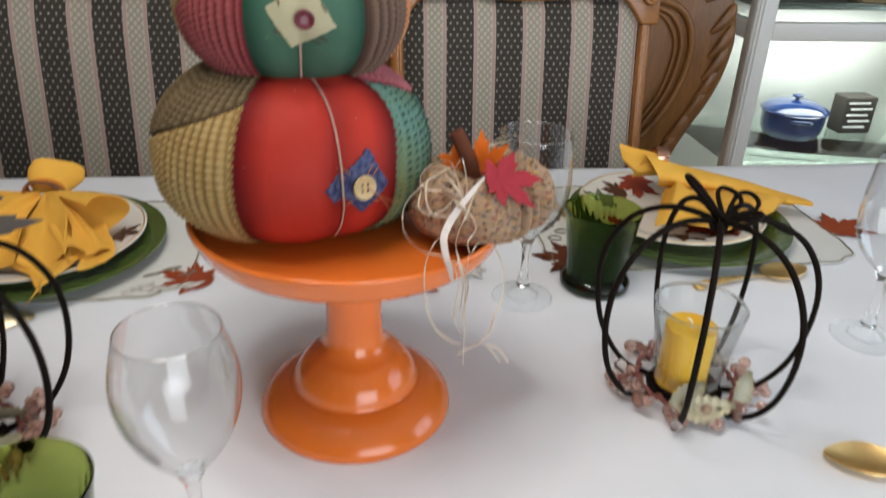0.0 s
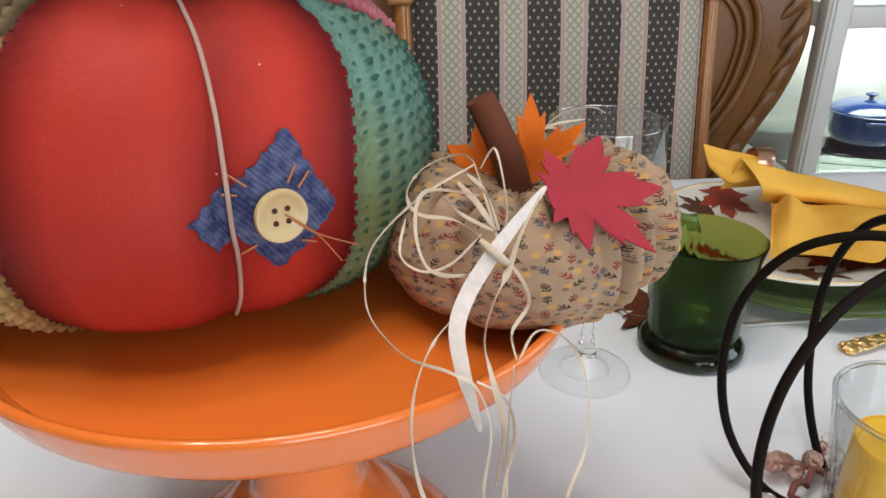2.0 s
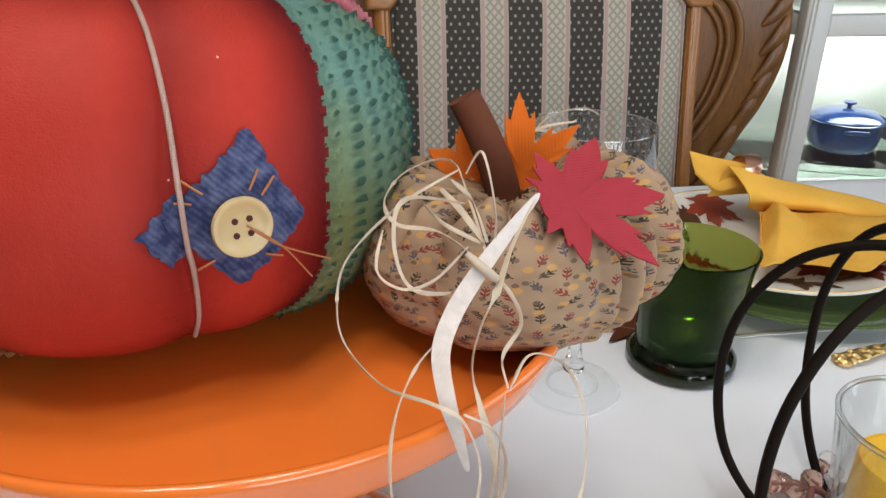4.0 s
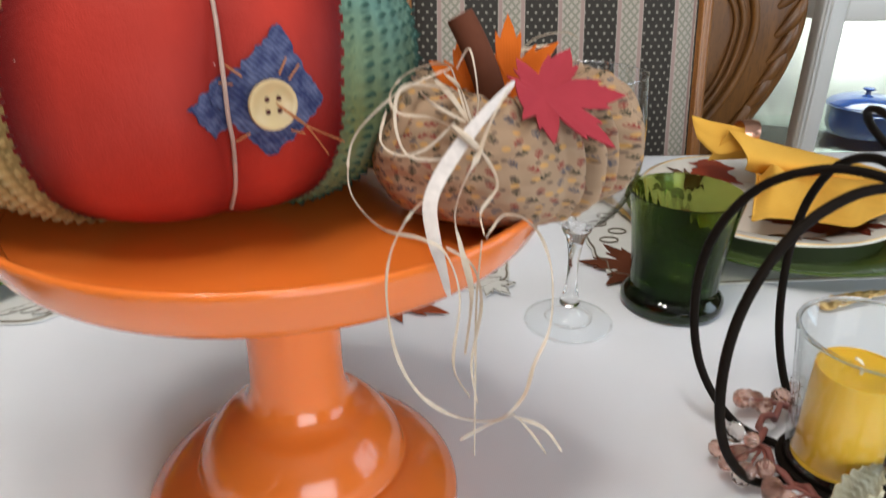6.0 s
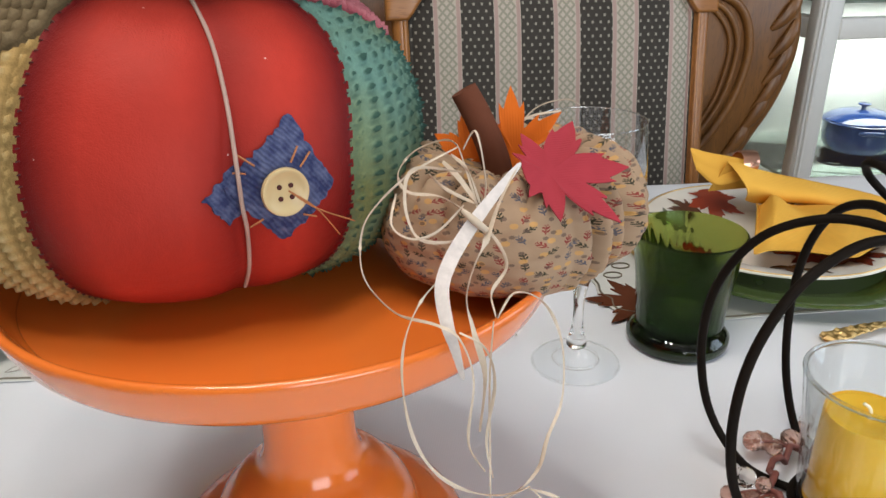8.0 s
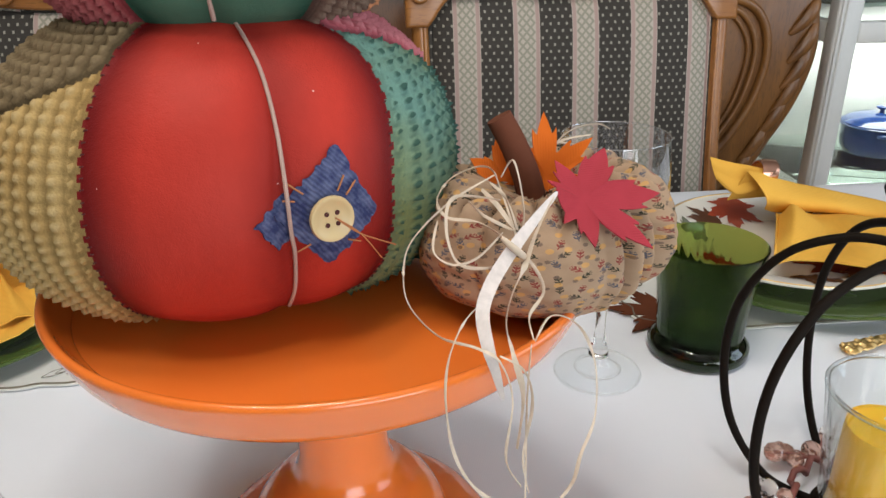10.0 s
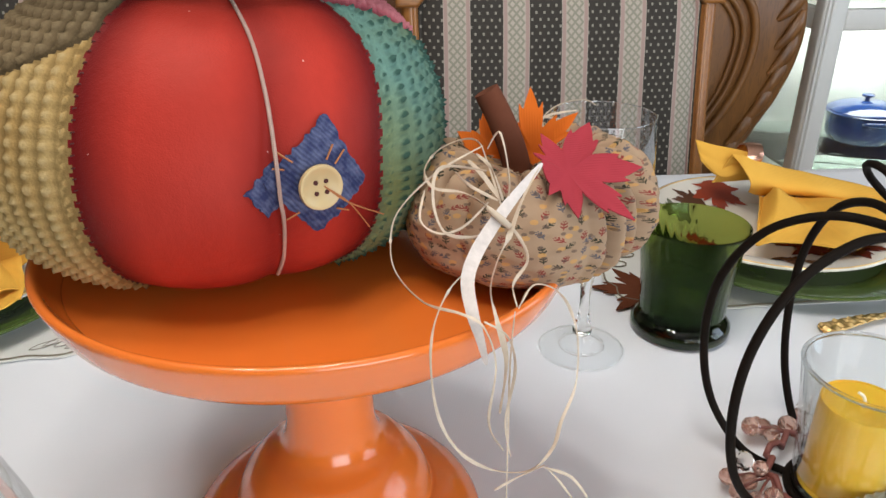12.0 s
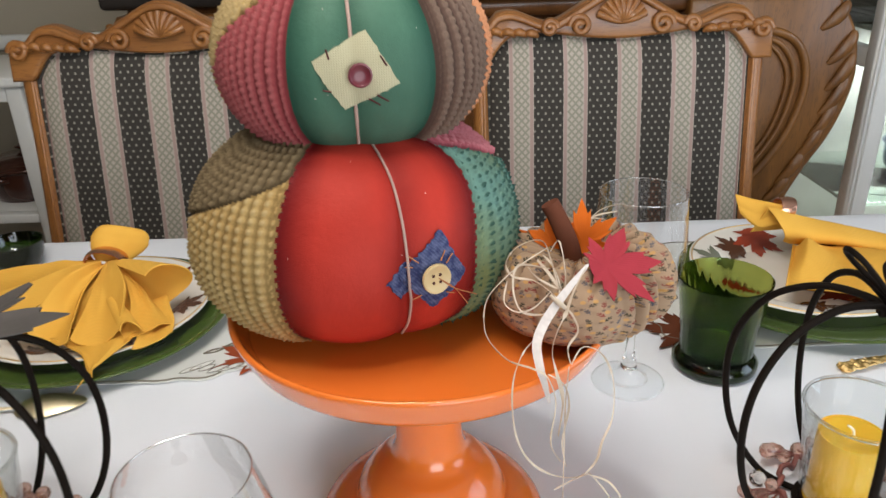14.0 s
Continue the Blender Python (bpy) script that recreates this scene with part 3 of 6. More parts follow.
part("patch", big.patch(19.4, 1.5, 0.0085, 0.0075, 34, 0.0014, 12, 0.0009, 1.3), DENIM, large_pumpkin, "small frayed denim scrap")


def button(gourd, deg, phi, radius, material, owner, label, holes=True, out=0.0045):
    c = gourd.at(deg, phi, out)
    nrm = (gourd.at(deg, phi, out + 0.01) - c).normalized()
    q = nrm.to_track_quat("Z", "Y").to_matrix().to_4x4()
    bm = lathe([(0, -0.0012), (radius * 0.96, -0.0012), (radius, 0.0), (radius * 0.97, 0.0014), (radius * 0.84, 0.0016), (radius * 0.76, 0.0006), (radius * 0.3, 0.0004), (0, 0.0004)], 40)
    ob = part("button", bm, material, owner, label)
    ob.matrix_local = Matrix.Translation(c) @ q
    if holes:
        for x, y in ((-1, -1), (1, -1), (-1, 1), (1, 1)):
            dot = part("hole", lathe([(0, 0.0008), (radius * 0.105, 0.0008), (radius * 0.105, 0.0), (0, 0.0)], 12), THREAD, ob)
            dot.location = (x * radius * 0.24, y * radius * 0.24, 0)
    return ob


button(big, 28.6, 2.6, 0.0098, BUTTON, large_pumpkin, "tan four-hole button")
for d0, p0, d1, p1 in ((20.5, 13, 23.5, 10), (19.6, 8.5, 22, 8), (31, 14, 29.8, 10), (33.5, 12, 31.6, 8.5), (22.0, -9, 24.5, -6), (34.5, -8, 31.8, -6)):
    part("stitch", tube(big.line([(d0, p0), ((d0 + d1) / 2, (p0 + p1) / 2), (d1, p1)], 0.0040), 0.00042, 6), ORANGE_THREAD, large_pumpkin)
for end in ((39, -16), (43, -13)):
    part("stitch", tube(smooth_line([big.at(29, 3, 0.006), big.at(34, -4, 0.006), big.at(*end, 0.008)], 6), 0.00034, 5), ORANGE_THREAD, large_pumpkin)


def seam(gourd, deg, lo, hi, step, owner):
    """Blanket stitches along a panel's edge."""
    bm = bmesh.new()
    p = lo
    while p < hi:
        tube([gourd.at(deg - 0.4, p, 0.0004), gourd.at(deg, p + 0.2, 0.0011), gourd.at(deg + 0.5, p + 0.4, 0.0004)], 0.00032, 4, bm)
        p += step * random.uniform(0.9, 1.15)
    return part("seam", bm, THREAD, owner, "dark blanket stitching")


seam(big, -20, -60, 70, 3.3, large_pumpkin)
seam(big, 45.5, -60, 70, 3.3, large_pumpkin)

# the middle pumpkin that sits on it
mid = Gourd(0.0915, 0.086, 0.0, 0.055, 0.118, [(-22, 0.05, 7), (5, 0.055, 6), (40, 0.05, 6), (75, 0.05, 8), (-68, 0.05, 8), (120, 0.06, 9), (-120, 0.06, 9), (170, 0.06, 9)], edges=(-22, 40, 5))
middle_pumpkin = thing("middle_pumpkin", "green-fronted patchwork pumpkin stacked on the larger pumpkin", "decorative pumpkin", (-0.041, 0.030, PLATE_TOP + 0.1275))


def mid_panel(deg, z):
    if -22 <= deg < 40:
        return "green_panel"
    if 40 <= deg < 80:
        return "mocha_panel"
    if 80 <= deg < 150:
        return "apricot_panel"
    if -78 < deg < -22:
        return "rose_panel" if z < 0.108 - 0.00115 * (-30 - deg) else "cream_panel"
    return "cream_panel"


def mid_relief(name, deg, phi):
    if name == "green_panel":
        return 0.0003 * noise.noise(Vector((deg * 0.08, phi * 0.08, 4)))
    return 0.0008 + bobbles(deg, phi, 4.6 if name != "mocha_panel" else 5.6, 4.6, 0.0024, 0.5, 0.9, 0.30)


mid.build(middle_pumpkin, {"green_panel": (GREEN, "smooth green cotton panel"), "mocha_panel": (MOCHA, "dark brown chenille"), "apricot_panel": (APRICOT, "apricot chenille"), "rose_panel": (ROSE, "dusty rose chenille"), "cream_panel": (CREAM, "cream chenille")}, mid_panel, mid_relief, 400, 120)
part("patch", mid.patch(6, 4, 0.0185, 0.0185, 28, 0.003, 16, 0.0004), CREAM_PATCH, middle_pumpkin, "cream cotton patch")
button(mid, 7.5, 3, 0.0072, MAROON, middle_pumpkin, "maroon button", False, 0.0065)
for d0, p0, d1, p1 in ((-4, 16, -3, 11), (15, 12, 17, 7), (10, -10, 14, -14), (13, -8, 17, -12), (-6, -4, -3, -5)):
    part("stitch", tube(mid.line([(d0, p0), (d1, p1)], 0.0045), 0.0006, 6), THREAD, middle_pumpkin)
part("twine", tube(smooth_line(mid.line([(4, 80), (4, 60), (4.5, 40), (5, 24), (5, 5), (5, -20), (5, -50)], 0.0012), 6), 0.0011, 8), TWINE, middle_pumpkin, "pale twine down the crease")


# ---------------------------------------------------------------- leaves
def maple(size, curl=0.15, teeth=1.0, thick=0.0006, rays=180, rings=6, bend=0.0, body=0.40, broad=1.0):
    """A maple leaf in x and y, its stalk near the origin, its tip along +y."""
    lobes = [(90, 1.0, 13), (76, 0.78, 9), (104, 0.78, 9), (38, 0.94, 12), (24, 0.70, 9), (53, 0.72, 8), (142, 0.94, 12), (156, 0.70, 9), (127, 0.72, 8),
             (-8, 0.66, 12), (-22, 0.50, 9), (188, 0.66, 12), (202, 0.50, 9), (-48, 0.44, 14), (228, 0.44, 14)]

    def reach(a):
        r = body
        for c, ln, w in lobes:
            d = abs((a - c + 180) % 360 - 180)
            w *= broad
            if d < w * 1.6:
                r = max(r, ln * (1 - (0.30 + 0.12 * teeth) * (d / w) ** 0.9))
        return r
    bm = bmesh.new()
    hub = bm.verts.new((0, 0.42 * size * 0.5, 0))
    prev = None
    hubp = Vector((0, 0.21 * size, 0))
    for k in range(1, rings + 1):
        ring = []
        for i in range(rays):
            a = 360 * i / rays - 90
            r = reach(a) * size * 0.60 * k / rings
            x, y = hubp.x + r * math.cos(radians(a)), hubp.y + r * math.sin(radians(a))
            vein = min(abs((a - c + 180) % 360 - 180) for c in (90, 38, 142, -8, 188))
            z = curl * size * ((x / size) ** 2 * 1.2 - 0.25 * (y / size) ** 2) + bend * (y / size) ** 2 * size
            if curl:
                z += size * (0.012 * (vein / 26) * k / rings + 0.018 * math.sin(3 * radians(a) + 1.0) * (k / rings) ** 2)
            ring.append(bm.verts.new((x, y, z)))
        for i in range(rays):
            j = (i + 1) % rays
            if prev is None:
                bm.faces.new((hub, ring[i], ring[j]))
            else:
                bm.faces.new((prev[i], ring[i], ring[j], prev[j]))
        prev = ring
    if thick:
        bmesh.ops.recalc_face_normals(bm, faces=bm.faces)
        bmesh.ops.solidify(bm, geom=bm.faces[:], thickness=thick)
    return bm


RED_LEAF = fabric("red_silk", (0.40, 0.042, 0.058), 1500, 0.12, 0.75, 0.3)
ORANGE_LEAF = fabric("orange_silk", (0.80, 0.17, 0.018), 1500, 0.1, 0.75, 0.3)
BROWN_LEAF = fabric("brown_felt", (0.15, 0.045, 0.02), 1200, 0.15, 0.95, 0.4)
RUST_LEAF = fabric("rust_felt", (0.36, 0.075, 0.028), 1200, 0.12, 0.95, 0.4)

# ---------------------------------------------------------------- small calico pumpkin


def calico(name):
    """Tan cotton printed with small sprigs in rust, green, grey and ochre."""
    m, t, b = nodes_of(name)
    uv = t.nodes.new("ShaderNodeAttribute")
    uv.attribute_name = "cloth"
    base = mix_colour(t, noise_fac(t, 40, 3, uv.outputs["Vector"]), (0.28, 0.180, 0.110), (0.42, 0.295, 0.195))

    def prints(scale, seed, inks, base_col):
        mp = t.nodes.new("ShaderNodeMapping")
        mp.inputs["Location"].default_value = (seed, seed * 0.7, 0)
        mp.inputs["Scale"].default_value = (scale, scale, 0)
        t.links.new(uv.outputs["Vector"], mp.inputs["Vector"])
        v = t.nodes.new("ShaderNodeTexVoronoi")
        v.voronoi_dimensions, v.inputs["Scale"].default_value, v.inputs["Randomness"].default_value = "2D", 1.0, 0.75
        t.links.new(mp.outputs[0], v.inputs["Vector"])
        off = t.nodes.new("ShaderNodeVectorMath")
        off.operation = "SUBTRACT"
        t.links.new(mp.outputs[0], off.inputs[0])
        t.links.new(v.outputs["Position"], off.inputs[1])
        sep = t.nodes.new("ShaderNodeSeparateXYZ")
        t.links.new(off.outputs[0], sep.inputs[0])
        tone = t.nodes.new("ShaderNodeSeparateColor")
        t.links.new(v.outputs["Color"], tone.inputs[0])
        ang = math_node(t, "MULTIPLY", math_node(t, "SUBTRACT", tone.outputs[0], 0.5), 2.4)
        ca, sa = math_node(t, "COSINE", ang), math_node(t, "SINE", ang)
        x = math_node(t, "SUBTRACT", math_node(t, "MULTIPLY", sep.outputs[0], ca), math_node(t, "MULTIPLY", sep.outputs[1], sa))
        y = math_node(t, "ADD", math_node(t, "MULTIPLY", sep.outputs[0], sa), math_node(t, "MULTIPLY", sep.outputs[1], ca))
        ax = math_node(t, "ABSOLUTE", x)
        # leaflets lean forward from a stalk
        lean = math_node(t, "SUBTRACT", y, math_node(t, "MULTIPLY", ax, 0.9))
        comb = math_node(t, "GREATER_THAN", math_node(t, "COSINE", math_node(t, "MULTIPLY", lean, 24)), -0.15)
        body = math_node(t, "LESS_THAN", math_node(t, "ADD", math_node(t, "MULTIPLY", math_node(t, "POWER", ax, 2), 3.2), math_node(t, "POWER", y, 2)), 0.125)
        notstalk = math_node(t, "GREATER_THAN", ax, 0.035)
        leaf = math_node(t, "MULTIPLY", math_node(t, "MULTIPLY", comb, body), notstalk)
        stalk = math_node(t, "MULTIPLY", math_node(t, "LESS_THAN", ax, 0.03), math_node(t, "LESS_THAN", math_node(t, "ABSOLUTE", math_node(t, "ADD", y, 0.1)), 0.34))
        ink = math_node(t, "MAXIMUM", leaf, stalk)
        ramp = t.nodes.new("ShaderNodeValToRGB")
        ramp.color_ramp.interpolation = "CONSTANT"
        for i, (pos, c) in enumerate(inks):
            e = ramp.color_ramp.elements[i] if i < 2 else ramp.color_ramp.elements.new(pos)
            e.position, e.color = pos, (*c, 1)
        t.links.new(tone.outputs[1], ramp.inputs[0])
        return mix_colour(t, math_node(t, "MULTIPLY", ink, 0.95), base_col, ramp.outputs[0])
    col = prints(106, 0.0, [(0.0, (0.22, 0.035, 0.030)), (0.4, (0.032, 0.034, 0.020)), (0.75, (0.085, 0.085, 0.105))], base)

    def dots(scale, seed, ink, base_col):
        mp = t.nodes.new("ShaderNodeMapping")
        mp.inputs["Location"].default_value = (seed, seed, 0)
        mp.inputs["Scale"].default_value = (scale, scale, 0)
        t.links.new(uv.outputs["Vector"], mp.inputs["Vector"])
        v = t.nodes.new("ShaderNodeTexVoronoi")
        v.voronoi_dimensions, v.inputs["Scale"].default_value = "2D", 1.0
        t.links.new(mp.outputs[0], v.inputs["Vector"])
        return mix_colour(t, math_node(t, "MULTIPLY", math_node(t, "LESS_THAN", v.outputs["Distance"], 0.15), 0.7), base_col, ink)
    col = dots(78, 3.3, (0.56, 0.30, 0.09), col)
    col = dots(112, 7.1, (0.11, 0.075, 0.06), col)
    t.links.new(col, b.inputs["Base Color"])
    b.inputs["Roughness"].default_value = 0.85
    b.inputs["Specular IOR Level"].default_value = 0.12
    add_bump(t, b, noise_fac(t, 700, 2, uv.outputs["Vector"]), 0.2, 0.0005)
    return m


CALICO = calico("calico_print")
STEM = plain("brown_suede", (0.13, 0.045, 0.025), 0.9, grain=0.3, scale=140, coarse=25, bump=0.4, specular=0.1)
WHITE_RIBBON = plain("white_ribbon", (0.66, 0.60, 0.56), 0.6, grain=0.35, scale=400, coarse=90, bump=0.3)
RAFFIA = plain("raffia", (0.58, 0.475, 0.36), 0.75, grain=0.45, scale=260, coarse=70, bump=0.3)

small = Gourd(0.0665, 0.061, 0.0, 0.031, 0.064, [(a, d, w) for a, d, w in ((-40, 0.05, 9), (15, 0.05, 5), (27, 0.22, 3.0), (40, 0.40, 3.4), (53, 0.44, 3.4), (72, 0.30, 3.6), (100, 0.12, 7), (-85, 0.08, 8), (150, 0.1, 9), (-140, 0.1, 9))], 0.62)
small_pumpkin = thing("small_pumpkin", "small calico print pumpkin with raffia bow and silk leaves", "decorative pumpkin", (0.1125, -0.028, PLATE_TOP + 0.0035))
small_pumpkin.rotation_euler = (0, radians(-3), 0)


def small_mesh():
    nt, nph = 420, 110
    vs, fs, cloth = [], [], []
    for j in range(nph + 1):
        phi = -89 + 178 * j / nph
        for i in range(nt):
            deg = -180 + 360 * i / nt
            k = math.exp(-((phi - 62) / (26 if phi < 62 else 22)) ** 2)
            bend = 9 * noise.noise(Vector((deg * 0.03, phi * 0.04, 2)))
            pleat = abs(math.sin(radians((deg + bend) * 9.5)))
            wr = 0.0120 * k * (pleat ** 0.55 - 0.70) + 0.0016 * noise.noise(Vector((deg * 0.05, phi * 0.05, 9))) + 0.0008 * noise.noise(Vector((deg * 0.16, phi * 0.14, 4)))
            p = small.at(deg, phi, wr)
            # gathered neck sinks in
            p.z -= 0.015 * math.exp(-((90 - phi) / 18) ** 2)
            vs.append(p)
            cloth.append((radians(deg) * 0.066, radians(phi) * 0.058, 0))
    for j in range(nph):
        for i in range(nt):
            fs.append((j * nt + i, j * nt + (i + 1) % nt, (j + 1) * nt + (i + 1) % nt, (j + 1) * nt + i))
    me = bpy.data.meshes.new("body")
    me.from_pydata(vs, [], fs)
    me.polygons.foreach_set("use_smooth", [True] * len(fs))
    at = me.attributes.new("cloth", "FLOAT_VECTOR", "POINT")
    at.data.foreach_set("vector", [c for p in cloth for c in p])
    me.materials.append(CALICO)
    ob = new("body", me)
    ob.parent = small_pumpkin
    ob["label"] = "tan cotton printed with small leaf sprigs"


small_mesh()
part("stem", tube(smooth_line([(-0.004, 0.0, 0.036), (-0.007, 0.002, 0.056), (-0.013, 0.004, 0.074), (-0.0195, 0.006, 0.088)], 5), 0.0066, 14, taper=lambda k: 1.1 - 0.15 * k), STEM, small_pumpkin, "brown suede stem")


def leaf_on(owner, name, size, material, place, rx, ry, rz, label="", **kw):
    ob = part(name, maple(size, **kw), material, owner, label)
    ob.matrix_local = pose(*place, rx, ry, rz)
    return ob


red_leaf = leaf_on(small_pumpkin, "leaf", 0.0640, RED_LEAF, (0, 0, 0), 0, 0, 0, "red silk maple leaf", curl=-0.10, bend=-0.10, body=0.31, broad=1.2)
red_leaf.matrix_local = pose(-0.005, -0.046, 0.0625, 31, 8, 0) @ pose(0, 0, 0, 0, 0, -78)
leaf_on(small_pumpkin, "leaf", 0.052, ORANGE_LEAF, (0.003, 0.006, 0.045), 82, 0, -6, "orange silk maple leaf", curl=0.2, body=0.40, broad=1.0)
leaf_on(small_pumpkin, "leaf", 0.040, ORANGE_LEAF, (-0.016, 0.010, 0.046), 78, 0, 14, "orange silk maple leaf", curl=0.2, body=0.42, broad=1.5)


def ribbon(points, width, owner, thick=0.00022, seed=0.0):
    """A flat strand with a slow twist."""
    pts = smooth_line(points, 10)
    roll, spin = (1.3, 0.11) if width < 0.008 else (0.8, 0.03)
    bm = bmesh.new()
    rows = []
    n = len(pts)
    for i, p in enumerate(pts):
        d = (pts[min(i + 1, n - 1)] - pts[max(i - 1, 0)]).normalized()
        side = d.cross(Vector((roll * math.sin(seed + i * spin), -1.0, roll * math.cos(seed * 2 + i * spin * 0.82)))).normalized()
        low = 0.5 if width < 0.006 else 0.12
        w = (0.72 if width > 0.008 else 0.56) * width * (low + (1 - low) * math.sin(math.pi * min(1, max(0, i / (n - 1)))) ** 0.5) / 2
        if width < 0.008:
            w *= (0.75 + 0.5 * (seed % 1.0)) * (1 + 0.5 * noise.noise(Vector((i * 0.13, seed, 2))))
        nn = d.cross(side) * thick
        rows.append([bm.verts.new(p + side * w), bm.verts.new(p + nn * 2), bm.verts.new(p - side * w), bm.verts.new(p - nn)])
    for a, b in zip(rows, rows[1:]):
        for k in range(4):
            bm.faces.new((a[k], a[(k + 1) % 4], b[(k + 1) % 4], b[k]))
    return part("raffia_strand" if width < 0.008 else "ribbon", bm, RAFFIA if width < 0.008 else WHITE_RIBBON, owner)


# loops and tails from the knot in front of the stem
ribbon([(-0.0275, -0.034, 0.0735), (-0.0495, -0.052, 0.0695), (-0.0665, -0.06, 0.0575), (-0.0715, -0.067, 0.0465), (-0.0705, -0.076, 0.0365), (-0.0605, -0.09, 0.0295), (-0.0465, -0.102, 0.0295), (-0.0385, -0.104, 0.0235), (-0.0345, -0.104, 0.0055), (-0.0375, -0.1, -0.0255), (-0.0315, -0.098, -0.0425)], 0.003, small_pumpkin, seed=0.0)
ribbon([(-0.0245, -0.07, 0.0545), (-0.0365, -0.078, 0.0405), (-0.0495, -0.088, 0.0335), (-0.0575, -0.102, 0.0265), (-0.0605, -0.112, 0.0135), (-0.0585, -0.11, -0.0125), (-0.0505, -0.107, -0.0335), (-0.0365, -0.104, -0.0475), (-0.0205, -0.1, -0.0535), (-0.0095, -0.096, -0.0465), (-0.0045, -0.092, -0.0345), (0.0035, -0.084, -0.0225), (0.0055, -0.078, -0.0025), (0.0015, -0.076, 0.0135), (-0.0055, -0.076, 0.0225), (-0.0145, -0.078, 0.0255), (-0.0225, -0.09, 0.0225)], 0.0028, small_pumpkin, seed=1.3)
ribbon([(-0.0065, -0.06, 0.0725), (-0.0185, -0.068, 0.0635), (-0.0285, -0.074, 0.0545), (-0.0375, -0.08, 0.0445), (-0.0425, -0.088, 0.0365), (-0.0425, -0.1, 0.0285), (-0.0405, -0.104, 0.0195), (-0.0385, -0.106, 0.0080)], 0.0081, small_pumpkin, seed=2.6)
ribbon([(-0.0085, -0.061, 0.0715), (-0.0175, -0.070, 0.0600), (-0.0235, -0.0775, 0.0500), (-0.0300, -0.084, 0.0410), (-0.0340, -0.092, 0.0330), (-0.0330, -0.100, 0.0240), (-0.0300, -0.102, 0.0060), (-0.0330, -0.101, -0.0200)], 0.0044, small_pumpkin, seed=3.4)
ribbon([(-0.0245, -0.07, 0.0535), (-0.0215, -0.066, 0.0675), (-0.0215, -0.046, 0.0825), (-0.0265, -0.042, 0.0745)], 0.0022, small_pumpkin, seed=3.9)
ribbon([(-0.0295, -0.058, 0.0705), (-0.0475, -0.052, 0.0715), (-0.0525, -0.062, 0.0625), (-0.0495, -0.07, 0.0505), (-0.0385, -0.074, 0.0485), (-0.0285, -0.072, 0.0505)], 0.003, small_pumpkin, seed=5.2)
ribbon([(-0.0245, -0.07, 0.0535), (-0.0185, -0.074, 0.0455), (-0.0165, -0.078, 0.0375), (-0.0235, -0.084, 0.0305), (-0.0235, -0.092, 0.0245)], 0.0034, small_pumpkin, seed=9.1)
ribbon([(-0.0245, -0.092, 0.0225), (-0.0275, -0.096, -0.0005), (-0.0285, -0.094, -0.0365), (-0.0295, -0.092, -0.0775)], 0.002, small_pumpkin, seed=10.4)
ribbon([(-0.0135, -0.098, -0.0545), (-0.0015, -0.098, -0.0615), (0.0065, -0.098, -0.0745)], 0.0028, small_pumpkin, seed=11.7)
ribbon([(-0.0125, -0.098, -0.0545), (-0.0065, -0.1, -0.0625), (-0.0005, -0.1, -0.0735)], 0.0022, small_pumpkin, seed=13.0)
ribbon([(-0.0135, -0.099, -0.0525), (-0.0255, -0.102, -0.0545), (-0.0365, -0.104, -0.0585)], 0.0026, small_pumpkin, seed=14.3)
ribbon([(-0.0385, -0.104, 0.0265), (-0.0295, -0.104, 0.0185), (-0.0265, -0.102, 0.0015), (-0.0305, -0.1, -0.0255), (-0.0285, -0.1, -0.0445)], 0.002, small_pumpkin, seed=15.6)
loops = random.Random(11)
for k in range(1):
    far, high, swing = loops.uniform(-84, -40), loops.uniform(40, 74), loops.choice((-1, 1)) * loops.uniform(10, 26)
    path = [(-0.0245, -0.068, 0.056)]
    for q in range(1, 8):
        f = q / 8
        deg = -20 + (far + 20) * math.sin(math.pi * f)
        phi = 44 + (high - 44) * math.sin(math.pi * f) ** 0.8 + swing * math.sin(math.tau * f)
        path.append(tuple(small.at(deg, phi, 0.004 + 0.008 * math.sin(math.pi * f))))
    path.append((-0.0250, -0.069, 0.054))
    ribbon(path, loops.uniform(0.0022, 0.0044), small_pumpkin, seed=k * 1.37)
part("knot", tube(smooth_line([(-0.0315, -0.072, 0.0600), (-0.0265, -0.0765, 0.0560), (-0.0215, -0.073, 0.0500)], 4), 0.0013, 9, taper=lambda q: 0.7 + 0.5 * math.sin(math.pi * q)), RAFFIA, small_pumpkin, "tied raffia knot")
ribbon([(-0.0555, -0.056, 0.0635), (-0.0585, -0.066, 0.0545), (-0.0515, -0.072, 0.0505), (-0.0415, -0.072, 0.0525), (-0.0305, -0.068, 0.0605)], 0.0024, small_pumpkin, seed=18.2)
ribbon([(-0.0235, -0.062, 0.0585), (-0.0265, -0.055, 0.0695), (-0.0315, -0.044, 0.0735)], 0.003, small_pumpkin, seed=19.5)
ribbon([(-0.0245, -0.062, 0.0585), (-0.0305, -0.056, 0.0675), (-0.0355, -0.046, 0.0715)], 0.003, small_pumpkin, seed=20.8)
ribbon([(-0.0255, -0.062, 0.0585), (-0.0365, -0.058, 0.0645), (-0.0415, -0.048, 0.0675)], 0.003, small_pumpkin, seed=22.1)
ribbon([(0.004, 0.020, 0.060), (0.018, 0.024, 0.072), (0.034, 0.028, 0.074), (0.042, 0.030, 0.070)], 0.0032, small_pumpkin, seed=1.0)
ribbon([(0.002, 0.022, 0.058), (0.014, 0.026, 0.067), (0.032, 0.030, 0.068)], 0.0030, small_pumpkin, seed=2.0)
